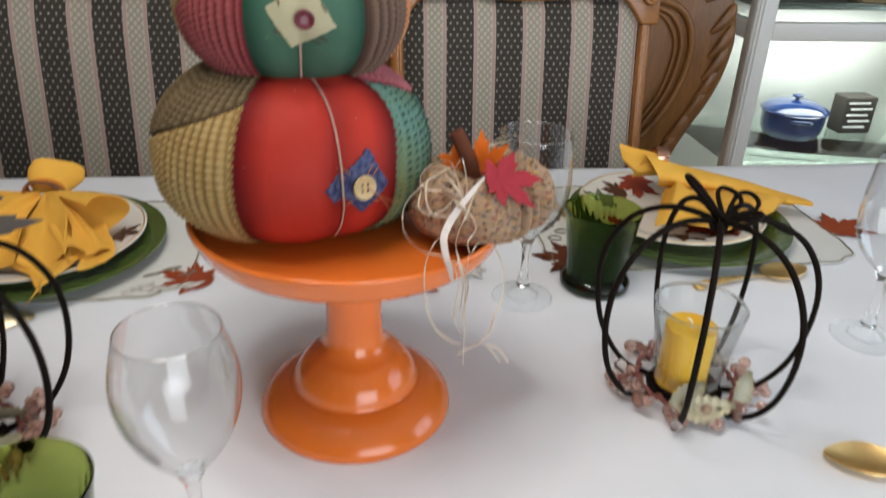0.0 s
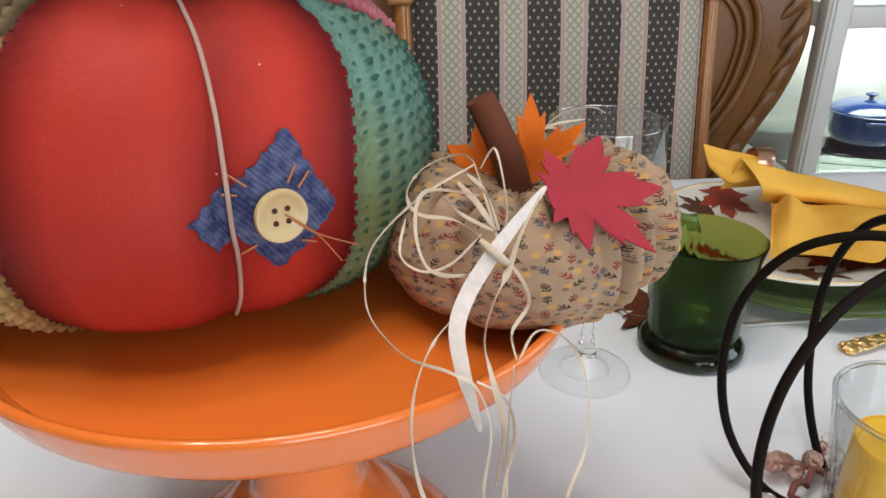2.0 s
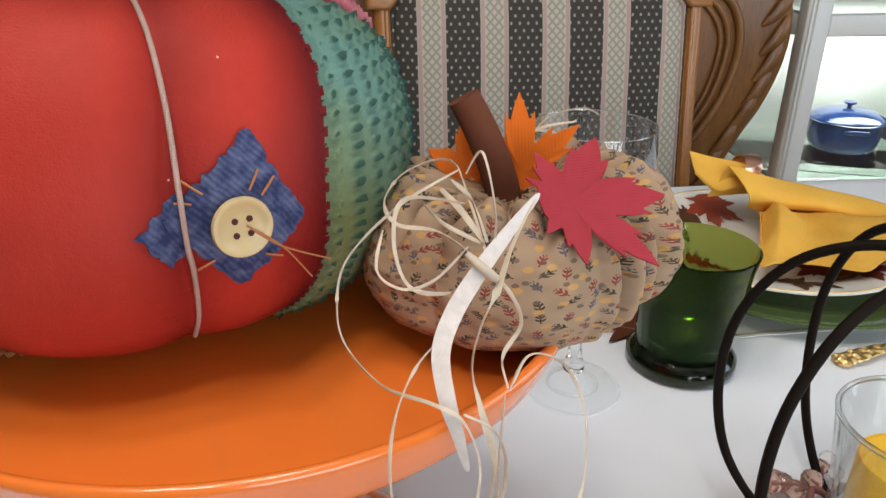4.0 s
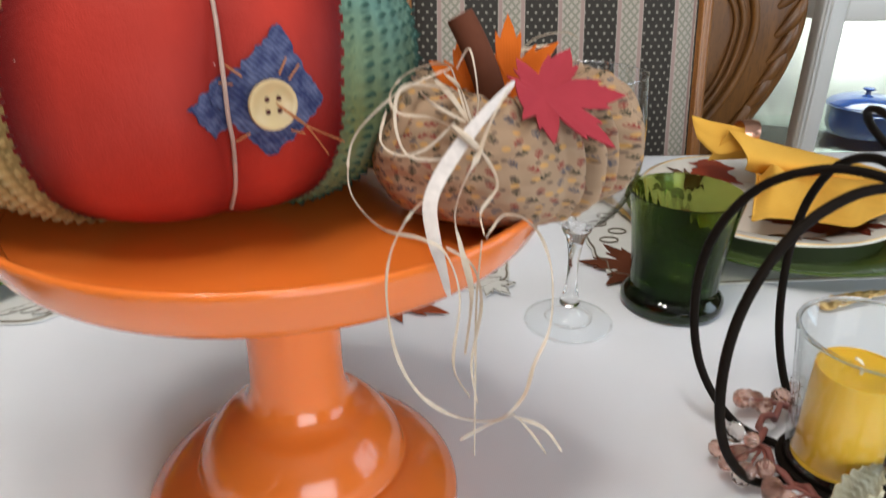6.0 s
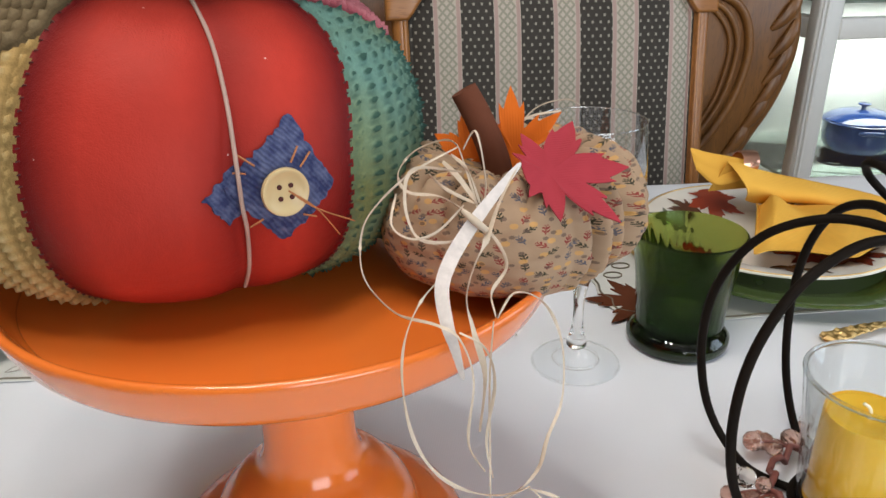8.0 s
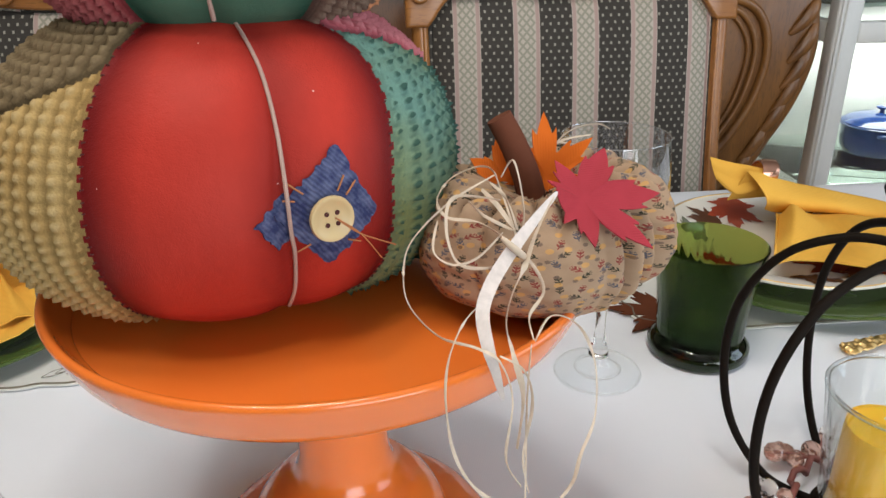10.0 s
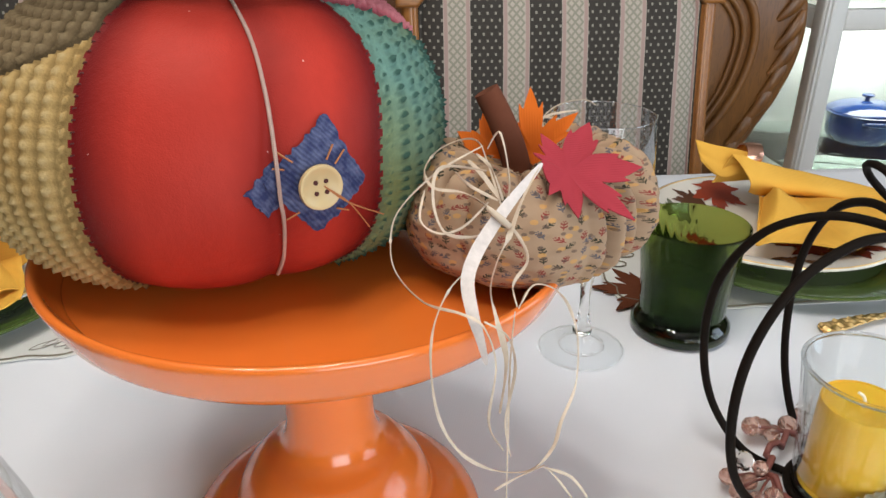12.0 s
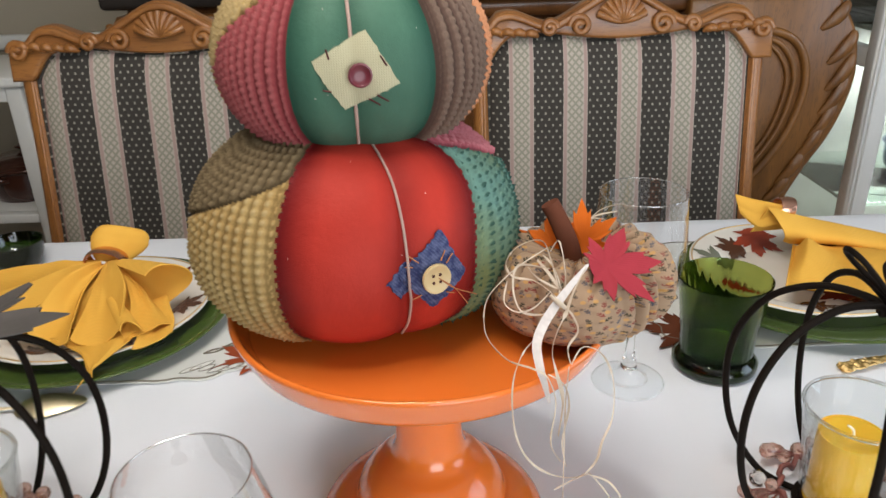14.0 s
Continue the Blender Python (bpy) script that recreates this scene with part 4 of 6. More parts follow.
ribbon([(0.000, 0.018, 0.056), (0.008, 0.020, 0.068), (0.022, 0.022, 0.066)], 0.0028, small_pumpkin, seed=3.0)


# ---------------------------------------------------------------- glassware
def stemware(place, foot, bowl, label):
    """A glass on a stem: solid foot and stem, thin bowl; both profiles as (radius, height)."""
    g = thing("wine_glass", label, "wine glass", (*place, TABLE + 0.0012), group="wine glasses")
    f = part("stem", lathe([(p.x, p.z) for p in smooth_line([(0, 0, 0.0145)] + [(r, 0, z) for r, z in foot[6:]], 4)], 40), STEM_GLASS, g, "solid clear stem")
    base = part("foot", lathe([(p.x, p.z) for p in smooth_line([(r, 0, z) for r, z in foot[:4]] + [(0.022, 0, 0.0050), (0.0150, 0, 0.0085), (0.0115, 0, 0.0120), (0.0092, 0, 0.0175)], 4)], 64), FOOT_GLASS, g)
    edge = part("foot_edge", tube([(0.0374 * math.cos(math.tau * i / 64), 0.0374 * math.sin(math.tau * i / 64), 0.0016) for i in range(64)], 0.0008, 6, closed=True), CLEAR, g)
    inner = part("foot_ring", tube([(0.0195 * math.cos(math.tau * i / 48), 0.0195 * math.sin(math.tau * i / 48), 0.0052) for i in range(48)], 0.0013, 6, closed=True), CLEAR, g)
    inner.visible_shadow = False
    base.visible_shadow = edge.visible_shadow = f.visible_shadow = False
    b = part("bowl", lathe([(p.x, p.z) for p in smooth_line([(r, 0, z) for r, z in bowl], 5)], 80), BOWL_GLASS, g)
    rim_r, rim_z = bowl[-1]
    part("rim", tube([(rim_r * math.cos(math.tau * i / 64), rim_r * math.sin(math.tau * i / 64), rim_z) for i in range(64)], 0.0005, 6, closed=True), RIM_GLASS, g)
    b.visible_shadow = False
    return g


FOOT_PROFILE = [(0.0, 0.0), (0.036, 0.0), (0.0377, 0.0015), (0.036, 0.0032), (0.020, 0.006), (0.0125, 0.010), (0.0088, 0.019), (0.0056, 0.034), (0.0044, 0.048), (0.0050, 0.064), (0.0078, 0.080), (0.0125, 0.091), (0.0, 0.0935)]
TALL_BOWL = [(0.0115, 0.0915), (0.027, 0.104), (0.0395, 0.124), (0.0452, 0.148), (0.0456, 0.172), (0.0436, 0.200), (0.0420, 0.2185)]
ROUND_BOWL = [(0.0098, 0.0985), (0.0185, 0.1085), (0.0300, 0.1255), (0.0385, 0.1460), (0.0420, 0.1660), (0.0412, 0.1850), (0.0370, 0.2030), (0.0335, 0.2150)]
LONG_STEM = FOOT_PROFILE[:9] + [(0.0048, 0.070), (0.0062, 0.087), (0.0100, 0.0975), (0.0, 0.1005)]
stemware((0.214, 0.184), FOOT_PROFILE, TALL_BOWL, "clear stemmed wine glass on the white cloth behind the stand")
stemware((-0.119, -0.193), LONG_STEM, ROUND_BOWL, "round clear wine glass on the near side of the table")
stemware((0.605, 0.060), FOOT_PROFILE, TALL_BOWL, "clear stemmed wine glass beside the wire pumpkin")


def green_tumbler(place, label="dark green pressed glass tumbler with a flared foot"):
    g = thing("tumbler", label, "tumbler", (*place, TABLE + 0.0012), group="green tumblers")

    def flutes(a, z, r):
        if r > 0.0383 + 0.1424 * (z - 0.04):
            return 0.005 * abs(math.sin(a * 14)) * min(1.0, max(0.0, (0.090 - z) / 0.01)) if z > 0.019 else 0.0
        k = min(1.0, max(0.0, (0.095 - z) / 0.005)) if z > 0.019 else 0.0
        return k * (0.016 * abs(math.sin(a * 14)) - 0.007)
    outer = [(0.0, 0.0), (0.043, 0.0), (0.0458, 0.003), (0.0458, 0.010), (0.0425, 0.014), (0.0395, 0.017), (0.0392, 0.022), (0.0400, 0.040), (0.0425, 0.065), (0.0449, 0.082), (0.0462, 0.091), (0.0470, 0.096), (0.0488, 0.106), (0.0492, 0.1085)]
    inner = [(0.0478, 0.1092), (0.0466, 0.106), (0.0448, 0.096), (0.0438, 0.091), (0.0422, 0.082), (0.0395, 0.065), (0.0365, 0.040), (0.034, 0.020), (0.028, 0.0165), (0.0, 0.0155)]
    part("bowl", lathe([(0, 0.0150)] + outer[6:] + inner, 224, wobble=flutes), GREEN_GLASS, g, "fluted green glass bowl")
    part("foot", lathe([(0, 0.0)] + outer[1:6] + [(0.038, 0.0148), (0, 0.0148)], 96), DEEP_GREEN, g, "thick dark green glass foot")
    return g


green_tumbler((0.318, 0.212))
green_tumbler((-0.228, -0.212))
disc_dish = thing("dish", "dark green glass dish behind the place setting", "dish", (-0.628, 0.545, TABLE + 0.0012))
part("bowl", lathe([(0, 0), (0.03, 0), (0.034, 0.004), (0.040, 0.02), (0.043, 0.040), (0.041, 0.040), (0.037, 0.02), (0.028, 0.008), (0, 0.007)], 48), DEEP_GREEN, disc_dish)


# ---------------------------------------------------------------- place settings
def disc_plate(name, profile, material, place, label, category, decorated=0, seg=128):
    g = thing(name, label, category, place)
    part("rim" if decorated else "body", lathe([(p.x, p.z) for p in smooth_line([(r, 0, z) for r, z in profile], 4)], seg), material, g)
    return g


def charger(x, y):
    return disc_plate("charger_plate", [(0, 0.003), (0.09, 0.003), (0.105, 0.0), (0.112, 0.003), (0.14, 0.012), (0.162, 0.0165), (0.1655, 0.0175), (0.166, 0.019), (0.1635, 0.0205), (0.14, 0.0165), (0.115, 0.008), (0.105, 0.0065), (0, 0.0065)], CHARGER, (x, y, TABLE + 0.0034), "glazed olive green charger plate on the placemat", "charger")


def dinner_plate(x, y, seed):
    g = disc_plate("dinner_plate", [(0, 0.003), (0.07, 0.003), (0.080, 0.0), (0.086, 0.003), (0.112, 0.016), (0.138, 0.0215), (0.140, 0.0228), (0.1385, 0.0242), (0.112, 0.0190), (0.088, 0.0075), (0.078, 0.0060), (0, 0.0060)], CHINA, (x, y, TABLE + 0.0104), "cream china plate with red and brown leaf decoration", "plate")
    rnd = random.Random(seed)
    inks = [BROWN_DECAL, MAROON_DECAL, RUST_DECAL, OLIVE_DECAL, RED_DECAL]
    top = [(0.0, 0.0060), (0.078, 0.0060), (0.088, 0.0076), (0.100, 0.0130), (0.112, 0.0190), (0.126, 0.0219), (0.1385, 0.0242), (0.30, 0.03)]

    def printed(size, ink, x, y, turn, label="", rays=96, rings=6, lift=0.0009):
        """A leaf print that follows the plate's glaze."""
        bm = maple(size, 0.0, 0.8, 0, rays, rings)
        m = pose(x, y, 0, 0, 0, turn) @ pose(0, -0.3 * size, 0)
        for v in bm.verts:
            p = m @ v.co
            r = math.hypot(p.x, p.y)
            if r > 0.1372:
                p.x, p.y, r = p.x * 0.1372 / r, p.y * 0.1372 / r, 0.1372
            for (r0, z0), (r1, z1) in zip(top, top[1:]):
                if r0 <= r < r1:
                    p.z = z0 + (z1 - z0) * (r - r0) / (r1 - r0) + lift
            v.co = p
        return part("leaf_decal", bm, ink, g, label)
    printed(0.13, MAROON_DECAL, 0.035, -0.035, 20, "large maroon leaf print")
    printed(0.060, BROWN_DECAL, -0.060, 0.078, 100, "brown leaf print", lift=0.0012)
    for i in range(7):
        a = i * math.tau / 7 + rnd.uniform(-0.12, 0.12)
        r = rnd.uniform(0.098, 0.114)
        printed(rnd.uniform(0.056, 0.082), inks[i % 5], r * math.cos(a), r * math.sin(a), rnd.uniform(0, 360), lift=0.0012)
    part("gold_line", tube([(0.1378 * math.cos(math.tau * i / 96), 0.1378 * math.sin(math.tau * i / 96), 0.0243) for i in range(96)], 0.0009, 6, closed=True), GOLD, g, "thin gold rim line")
    return g


MAROON_DECAL = plain("maroon_glaze", (0.13, 0.018, 0.014), 0.2, grain=0.25, scale=120, bump=0)
RUST_DECAL = plain("rust_glaze", (0.33, 0.05, 0.02), 0.2, grain=0.2, scale=120, bump=0)
RED_DECAL = plain("red_glaze", (0.36, 0.02, 0.02), 0.2, grain=0.2, scale=120, bump=0)
BROWN_DECAL = plain("brown_glaze", (0.10, 0.04, 0.02), 0.2, grain=0.25, scale=120, bump=0)
OLIVE_DECAL = plain("grey_green_glaze", (0.16, 0.17, 0.12), 0.2, grain=0.2, scale=120, bump=0)


def along(points, u):
    """A point at u (0 to 1) of a smooth line."""
    k = u * (len(points) - 1)
    i = min(int(k), len(points) - 2)
    return points[i].lerp(points[i + 1], k - i)


def draped_napkin(place):
    """A cotton napkin whose ring lies crosswise: a wedge-shaped tail on one side; on the other a long rolled edge over a wide hanging fold."""
    g = thing("napkin", "mustard yellow cotton napkin in a copper ring, draped across the plate", "napkin", place)
    top = smooth_line([(-0.030, -0.012, 0.010), (0.012, -0.015, 0.000), (0.058, -0.016, -0.012), (0.139, -0.024, -0.033), (0.222, -0.066, -0.046)], 12)
    belly = smooth_line([(-0.020, -0.040, -0.008), (0.000, -0.042, -0.013), (0.060, -0.044, -0.026), (0.145, -0.052, -0.045), (0.226, -0.086, -0.048)], 12)
    low = smooth_line([(-0.012, -0.032, -0.029), (0.006, -0.032, -0.035), (0.062, -0.030, -0.039), (0.145, -0.036, -0.053), (0.216, -0.074, -0.050)], 12)

    def rolled(u, v):
        a, b, c = along(top, u), along(belly, u), along(low, u)
        w = 1.4 * v - 0.4
        if w < 0:
            p = a + Vector((0.004 - 0.016 * max(0, 1 - 4 * u), 0.036 - 0.022 * max(0, 1 - 4 * u), -0.040 + 0.012 * u)) * (-w / 0.4)
        else:
            q = b * 2 - (a + c) / 2
            p = a * (1 - w) ** 2 + q * 2 * w * (1 - w) + c * w * w
        ripple = 0.0022 * math.sin(u * 9 + 5 * v) * math.sin(math.pi * u) + 0.0020 * noise.noise(Vector((u * 6, v * 3, 4)))
        return (p.x, p.y - ripple, p.z + ripple)
    part("rolled_edge", drape(rolled, 70, 28, 0.0014), NAPKIN, g)

    upper = smooth_line([(0.000, -0.036, -0.036), (0.010, -0.034, -0.035), (0.030, -0.032, -0.035), (0.080, -0.034, -0.040), (0.160, -0.050, -0.052), (0.196, -0.064, -0.050)], 12)
    lower = smooth_line([(-0.070, -0.158, -0.036), (-0.058, -0.168, -0.037), (-0.018, -0.160, -0.040), (0.030, -0.186, -0.036), (0.075, -0.160, -0.040), (0.120, -0.130, -0.040), (0.170, -0.092, -0.044)], 12)

    def hanging(u, v):
        p = along(upper, u).lerp(along(lower, u), v)
        fold = 0.011 * (1 - 2 * abs(math.sin(u * 6.5 + 1.2 + 0.5 * v))) + 0.004 * math.sin(u * 23 + 2 * v)
        fold *= min(1.0, u * 7)
        p.z += (fold * (0.35 + 0.65 * math.sin(math.pi * min(1.0, v * 1.1))) + 0.014 * math.sin(math.pi * v ** 0.8)) * (1 - 0.55 * v) + 0.002 * min(1.0, u * 7) * noise.noise(Vector((u * 7, v * 5, 8)))
        p.x += 0.006 * math.sin(u * 15 + 2) * v
        return (p.x, p.y, max(p.z, -0.044))
    part("hanging_fold", drape(hanging, 110, 34, 0.0014), NAPKIN, g)

    spine = smooth_line([(-0.002, 0.000, 0.000), (-0.018, 0.002, 0.000), (-0.040, 0.006, -0.001), (-0.063, 0.011, 0.009)], 10)
    high = smooth_line([(0, 0, 0.010), (0, 0, 0.0125), (-0.002, 0.002, 0.0165), (-0.004, 0.003, 0.014)], 10)
    deep = smooth_line([(0, -0.004, -0.011), (0.001, -0.008, -0.017), (0.003, -0.010, -0.021), (0.003, -0.006, -0.011)], 10)

    def tail(u, v):
        a = math.tau * u
        c, up, down = along(spine, v), along(high, v), along(deep, v)
        half = 0.011 * (1 - v) ** 0.8 + 0.0022
        s = math.sin(a)
        lean = up * s if s > 0 else down * -s
        pinch = 1 + 0.10 * math.sin(3 * a + 1 + 4 * v)
        return tuple(c + lean * pinch + Vector((0.2, 1, 0)).normalized() * (half * math.cos(a)))
    bm = drape(tail, 48, 26)
    part("tail", bm, NAPKIN, g)

    def band(u, v):
        a, q = math.tau * u, 1 - 0.06 * (2 * v - 1) ** 2
        return (-0.012 + 0.020 * v + 0.003 * math.sin(a), 0.002 + 0.0180 * q * math.cos(a), 0.0040 + 0.0165 * q * math.sin(a))
    part("ring", drape(band, 48, 6, 0.0012), COPPER, g, "shiny copper napkin ring")
    return g


def bow_napkin(place):
    """A cotton napkin drawn through a copper ring: a puffed lobe behind it; before it two wings, pleats, a rolled cone and loose points."""
    g = thing("napkin", "mustard yellow cotton napkin gathered by a copper ring like a bow", "napkin", place)

    def sheet(name, a, b, folds, deep, nu=60, nv=30, rise=0.0, seed=0.0):
        """Cloth between two lines, pleated from the first line's start."""
        la, lb = smooth_line(a, 10), smooth_line(b, 10)

        def at(u, v):
            p = along(la, u).lerp(along(lb, u), v)
            pleat = 1 - 2 * abs(math.sin(folds * v * math.pi + seed))
            p.z += deep * pleat * math.sin(math.pi * min(1.0, u * 0.62 + 0.05)) + rise * math.sin(math.pi * v) * math.sin(math.pi * min(1, u * 0.9 + 0.1))
            k = noise.noise(Vector((u * 4 + seed, v * 4, seed)))
            return (p.x + 0.002 * k, p.y, p.z + 0.003 * k)
        return part(name, drape(at, nu, nv, 0.0014), NAPKIN, g)
    # wing on one side, falling forward
    sheet("wing", [(-0.006, -0.012, 0.007), (-0.040, -0.010, 0.006), (-0.090, -0.008, 0.000), (-0.165, -0.008, -0.010)],
          [(-0.006, -0.018, 0.002), (-0.035, -0.055, -0.006), (-0.075, -0.085, -0.020), (-0.128, -0.090, -0.030)], 1.5, 0.006, rise=0.006, seed=0.3)
    # pleats before the ring
    sheet("pleat", [(-0.006, -0.018, 0.003), (-0.034, -0.058, 0.002), (-0.062, -0.095, -0.016), (-0.086, -0.118, -0.030)],
          [(0.000, -0.018, 0.003), (-0.006, -0.062, -0.006), (-0.004, -0.105, -0.020), (0.004, -0.150, -0.032)], 1.5, 0.009, rise=0.008, seed=1.2)
    sheet("pleat", [(0.000, -0.018, 0.002), (0.000, -0.050, -0.012), (0.004, -0.090, -0.024), (0.008, -0.148, -0.033)],
          [(0.008, -0.016, 0.006), (0.034, -0.050, 0.008), (0.052, -0.086, -0.008), (0.060, -0.138, -0.030)], 1.0, 0.010, rise=0.012, seed=0.1)
    sheet("pleat", [(0.008, -0.014, 0.004), (0.036, -0.050, -0.006), (0.054, -0.090, -0.020), (0.058, -0.140, -0.034)],
          [(0.010, -0.014, 0.003), (0.050, -0.040, -0.022), (0.080, -0.075, -0.030), (0.108, -0.108, -0.034)], 1.0, 0.004, seed=0.8)
    sheet("under_fold", [(-0.004, -0.015, -0.004), (-0.040, -0.060, -0.024), (-0.066, -0.095, -0.032), (-0.088, -0.122, -0.034)],
          [(0.010, -0.012, -0.004), (0.054, -0.040, -0.026), (0.080, -0.066, -0.031), (0.104, -0.098, -0.035)], 2.5, 0.005, rise=0.006, seed=0.6)
    # points that lie under the rest
    sheet("point", [(-0.080, -0.100, -0.037), (-0.030, -0.128, -0.036), (0.020, -0.160, -0.037), (0.046, -0.196, -0.038)],
          [(0.070, -0.090, -0.036), (0.072, -0.120, -0.036), (0.062, -0.158, -0.037), (0.048, -0.196, -0.038)], 1.0, 0.002, 40, 20, seed=0.5)
    sheet("point", [(0.040, -0.070, -0.034), (0.060, -0.100, -0.034), (0.074, -0.130, -0.036), (0.078, -0.156, -0.038)],
          [(0.080, -0.040, -0.030), (0.094, -0.070, -0.032), (0.106, -0.096, -0.036), (0.112, -0.122, -0.038)], 1.0, 0.003, 30, 16, seed=0.2)

    def cone(name, root, tip, r0, r1, turn, spread, nu=44):
        """A rolled fold, open along one side."""
        root, tip = Vector(root), Vector(tip)
        way = (tip - root).normalized()
        side = Vector((0, 0, 1)).cross(way).normalized()
        up = way.cross(side)

        def at(u, v):
            f = radians(turn + spread * u)
            rad = r0 + (r1 - r0) * v ** 0.8
            end = 1 + 0.10 * math.sin(f * 2 + 1) * v
            return tuple(root.lerp(tip, v * end) + side * (1.2 * rad * math.cos(f)) + up * (rad * math.sin(f)))
        part(name, drape(at, nu, 20, 0.0014), NAPKIN, g)
    cone("rolled_fold", (0.008, -0.012, 0.000), (0.086, -0.058, -0.014), 0.007, 0.031, 222, 262)
    cone("rolled_fold", (0.030, -0.080, -0.016), (0.070, -0.136, -0.026), 0.006, 0.0100, 215, 300, 30)

    spine = smooth_line([(0.000, -0.004, 0.001), (0.002, 0.010, 0.006), (0.008, 0.022, 0.018), (0.014, 0.032, 0.034)], 10)

    def lobe(u, v):
        a = math.tau * u
        c = along(spine, min(1.0, v))
        cap = 1.0 if v < 0.80 else math.sqrt(max(0.0, 1 - ((v - 0.80) / 0.20) ** 2))
        wide = (0.016 + 0.019 * min(1.0, v * 1.5)) * (0.35 + 0.65 * cap)
        thick = (0.011 + 0.004 * math.sin(math.pi * v)) * (0.12 + 0.88 * cap)
        dent = 1 - 0.22 * math.exp(-(math.cos(a) / 0.30) ** 2) * min(1.0, v * 1.4)
        across = Vector((0.95, 0.05, -0.22))
        front = Vector((-0.10, -0.80, 0.55))
        return tuple(c + across * (wide * math.cos(a) * (1 + 0.08 * math.sin(2 * a + 5 * v))) + front * (thick * math.sin(a) * dent))
    part("lobe", drape(lobe, 64, 34), NAPKIN, g)

    def band(u, v):
        a, q = -math.tau * u, 1 - 0.06 * (2 * v - 1) ** 2
        return (0.0255 * q * math.cos(a), -0.020 + 0.021 * v, 0.006 + 0.0150 * q * math.sin(a) - 0.0025 * math.cos(a))
    part("ring", drape(band, 48, 6, 0.0012), COPPER, g, "shiny copper napkin ring")
    return g


def flatware(name, kind, a, b, material, label, category, lift=0.0012, turned=False):
    """A fork or spoon with a scrolled handle from a (handle end) to b (bowl end)."""
    ax, ay = a
    bx, by = b
    length = math.hypot(bx - ax, by - ay)
    g = thing(name, label, category, (ax, ay, TABLE + lift), math.degrees(math.atan2(by - ay, bx - ax)))
    neck = length * 0.62

    def handle(u, v):
        x = neck * u
        w = 0.0058 * (0.55 + 0.45 * math.cos(u * 3.3)) + 0.0024 * abs(math.sin(u * 19 + 0.4)) * (1 - u) ** 1.5 + 0.0018
        if u < 0.09:
            w *= math.sqrt(max(0.02, 1 - (1 - u / 0.09) ** 2))
        y = (v - 0.5) * 2 * w
        z = 0.0035 + 0.004 * math.sin(u * math.pi) + 0.0012 * (1 - (2 * v - 1) ** 2) + 0.0016 * math.sin(u * 44) * math.cos((v - .5) * 11) * (1 - u) + 0.0008 * math.sin(u * 97 + 8 * v) * (1 - u)
        return (x, y, z)
    part("handle", drape(handle, 110, 12, 0.0018), material, g)
    if kind == "spoon":
        bl = length - neck

        def bowl(u, v):
            k = math.sin(math.pi * (0.04 + 0.96 * u) ** 0.8)
            w = 0.0022 + 0.020 * max(k, 0) ** 0.7
            y = (v - 0.5) * 2 * w
            s = (2 * v - 1)
            z = 0.0085 - 0.0075 * max(k, 0) * (1 - s * s) if not turned else 0.0022 + 0.0085 * max(k, 0) * (1 - s * s)
            return (neck + bl * u, y, z)
        part("bowl", drape(bowl, 32, 14, 0.0014), material, g)
    else:
        def root(u, v):
            w = 0.0025 + 0.010 * min(1, u * 1.4)
            return (neck + 0.045 * u, (v - 0.5) * 2 * w, 0.005 - 0.002 * u)
        part("head", drape(root, 12, 6, 0.0016), material, g)
        for k in range(4):
            y = -0.0105 + 0.007 * k
            part("tine", tube(smooth_line([(neck + 0.043, y, 0.003), (neck + 0.07, y, 0.002), (length, y, 0.006)], 4), 0.0014, 6), material, g)
    return g


PLACEMAT = fabric("placemat_linen", (0.76, 0.76, 0.72), 900, 0.03, 0.9, 0.12)
EMBROIDERY = plain("olive_thread", (0.17, 0.145, 0.10), 0.8, grain=0.3, scale=300)


def placemat(cx, cy, hx, hy, label):
    """A cloth mat whose edge is cut in leaves."""
    g = thing("placemat", label, "placemat", (cx, cy, TABLE + 0.0012), group="placemats")
    n = 220
    outline = []
    for i in range(n):
        a = math.tau * i / n
        k = (abs(math.cos(a)) ** 6 + abs(math.sin(a)) ** 6) ** (-1 / 6)
        corner = abs(math.sin(2 * a)) ** 4
        s = 1 + 0.030 * abs(math.sin(a * 16)) * corner + 0.006 * math.sin(a * 40) * corner
        outline.append((hx * k * math.cos(a) * s, hy * k * math.sin(a) * s))
    part("cloth", slab(outline, 0.0012, 0, "Z"), PLACEMAT, g)
    rim = [(x * 0.985, y * 0.98, 0.0016) for x, y in outline]
    part("embroidered_edge", tube(rim, 0.0011, 5, closed=True), EMBROIDERY, g, "olive embroidered edge")
    return g


def scroll(owner, points, r=0.0009):
    part("embroidery", tube(smooth_line(points, 8), r, 5), EMBROIDERY, owner)


RX, RY = 0.507, 0.372
LX, LY = -0.422, 0.345
mat_right = placemat(RX, RY + 0.02, 0.232, 0.152, "white linen placemat with embroidered leaf edge")
mat_left = placemat(LX - 0.01, LY + 0.02, 0.225, 0.152, "white linen placemat with embroidered leaf edge")
charger(RX - 0.007, RY + 0.002)
charger(LX, LY)
dinner_plate(0.494, 0.3895, 3)
dinner_plate(LX, LY + 0.004, 8)
draped_napkin((0.497, 0.460, 0.831))
bow_napkin((-0.407, 0.377, 0.829))
flatware("gold_spoon", "spoon", (0.448, 0.188), (0.625, 0.222), GOLD, "gold spoon with an ornate scrolled handle", "spoon")
flatware("gold_spoon", "spoon", (-0.555, 0.150), (-0.372, 0.182), SILVER, "pale gold spoon turned over beside the green charger", "spoon", 0.0012, True)
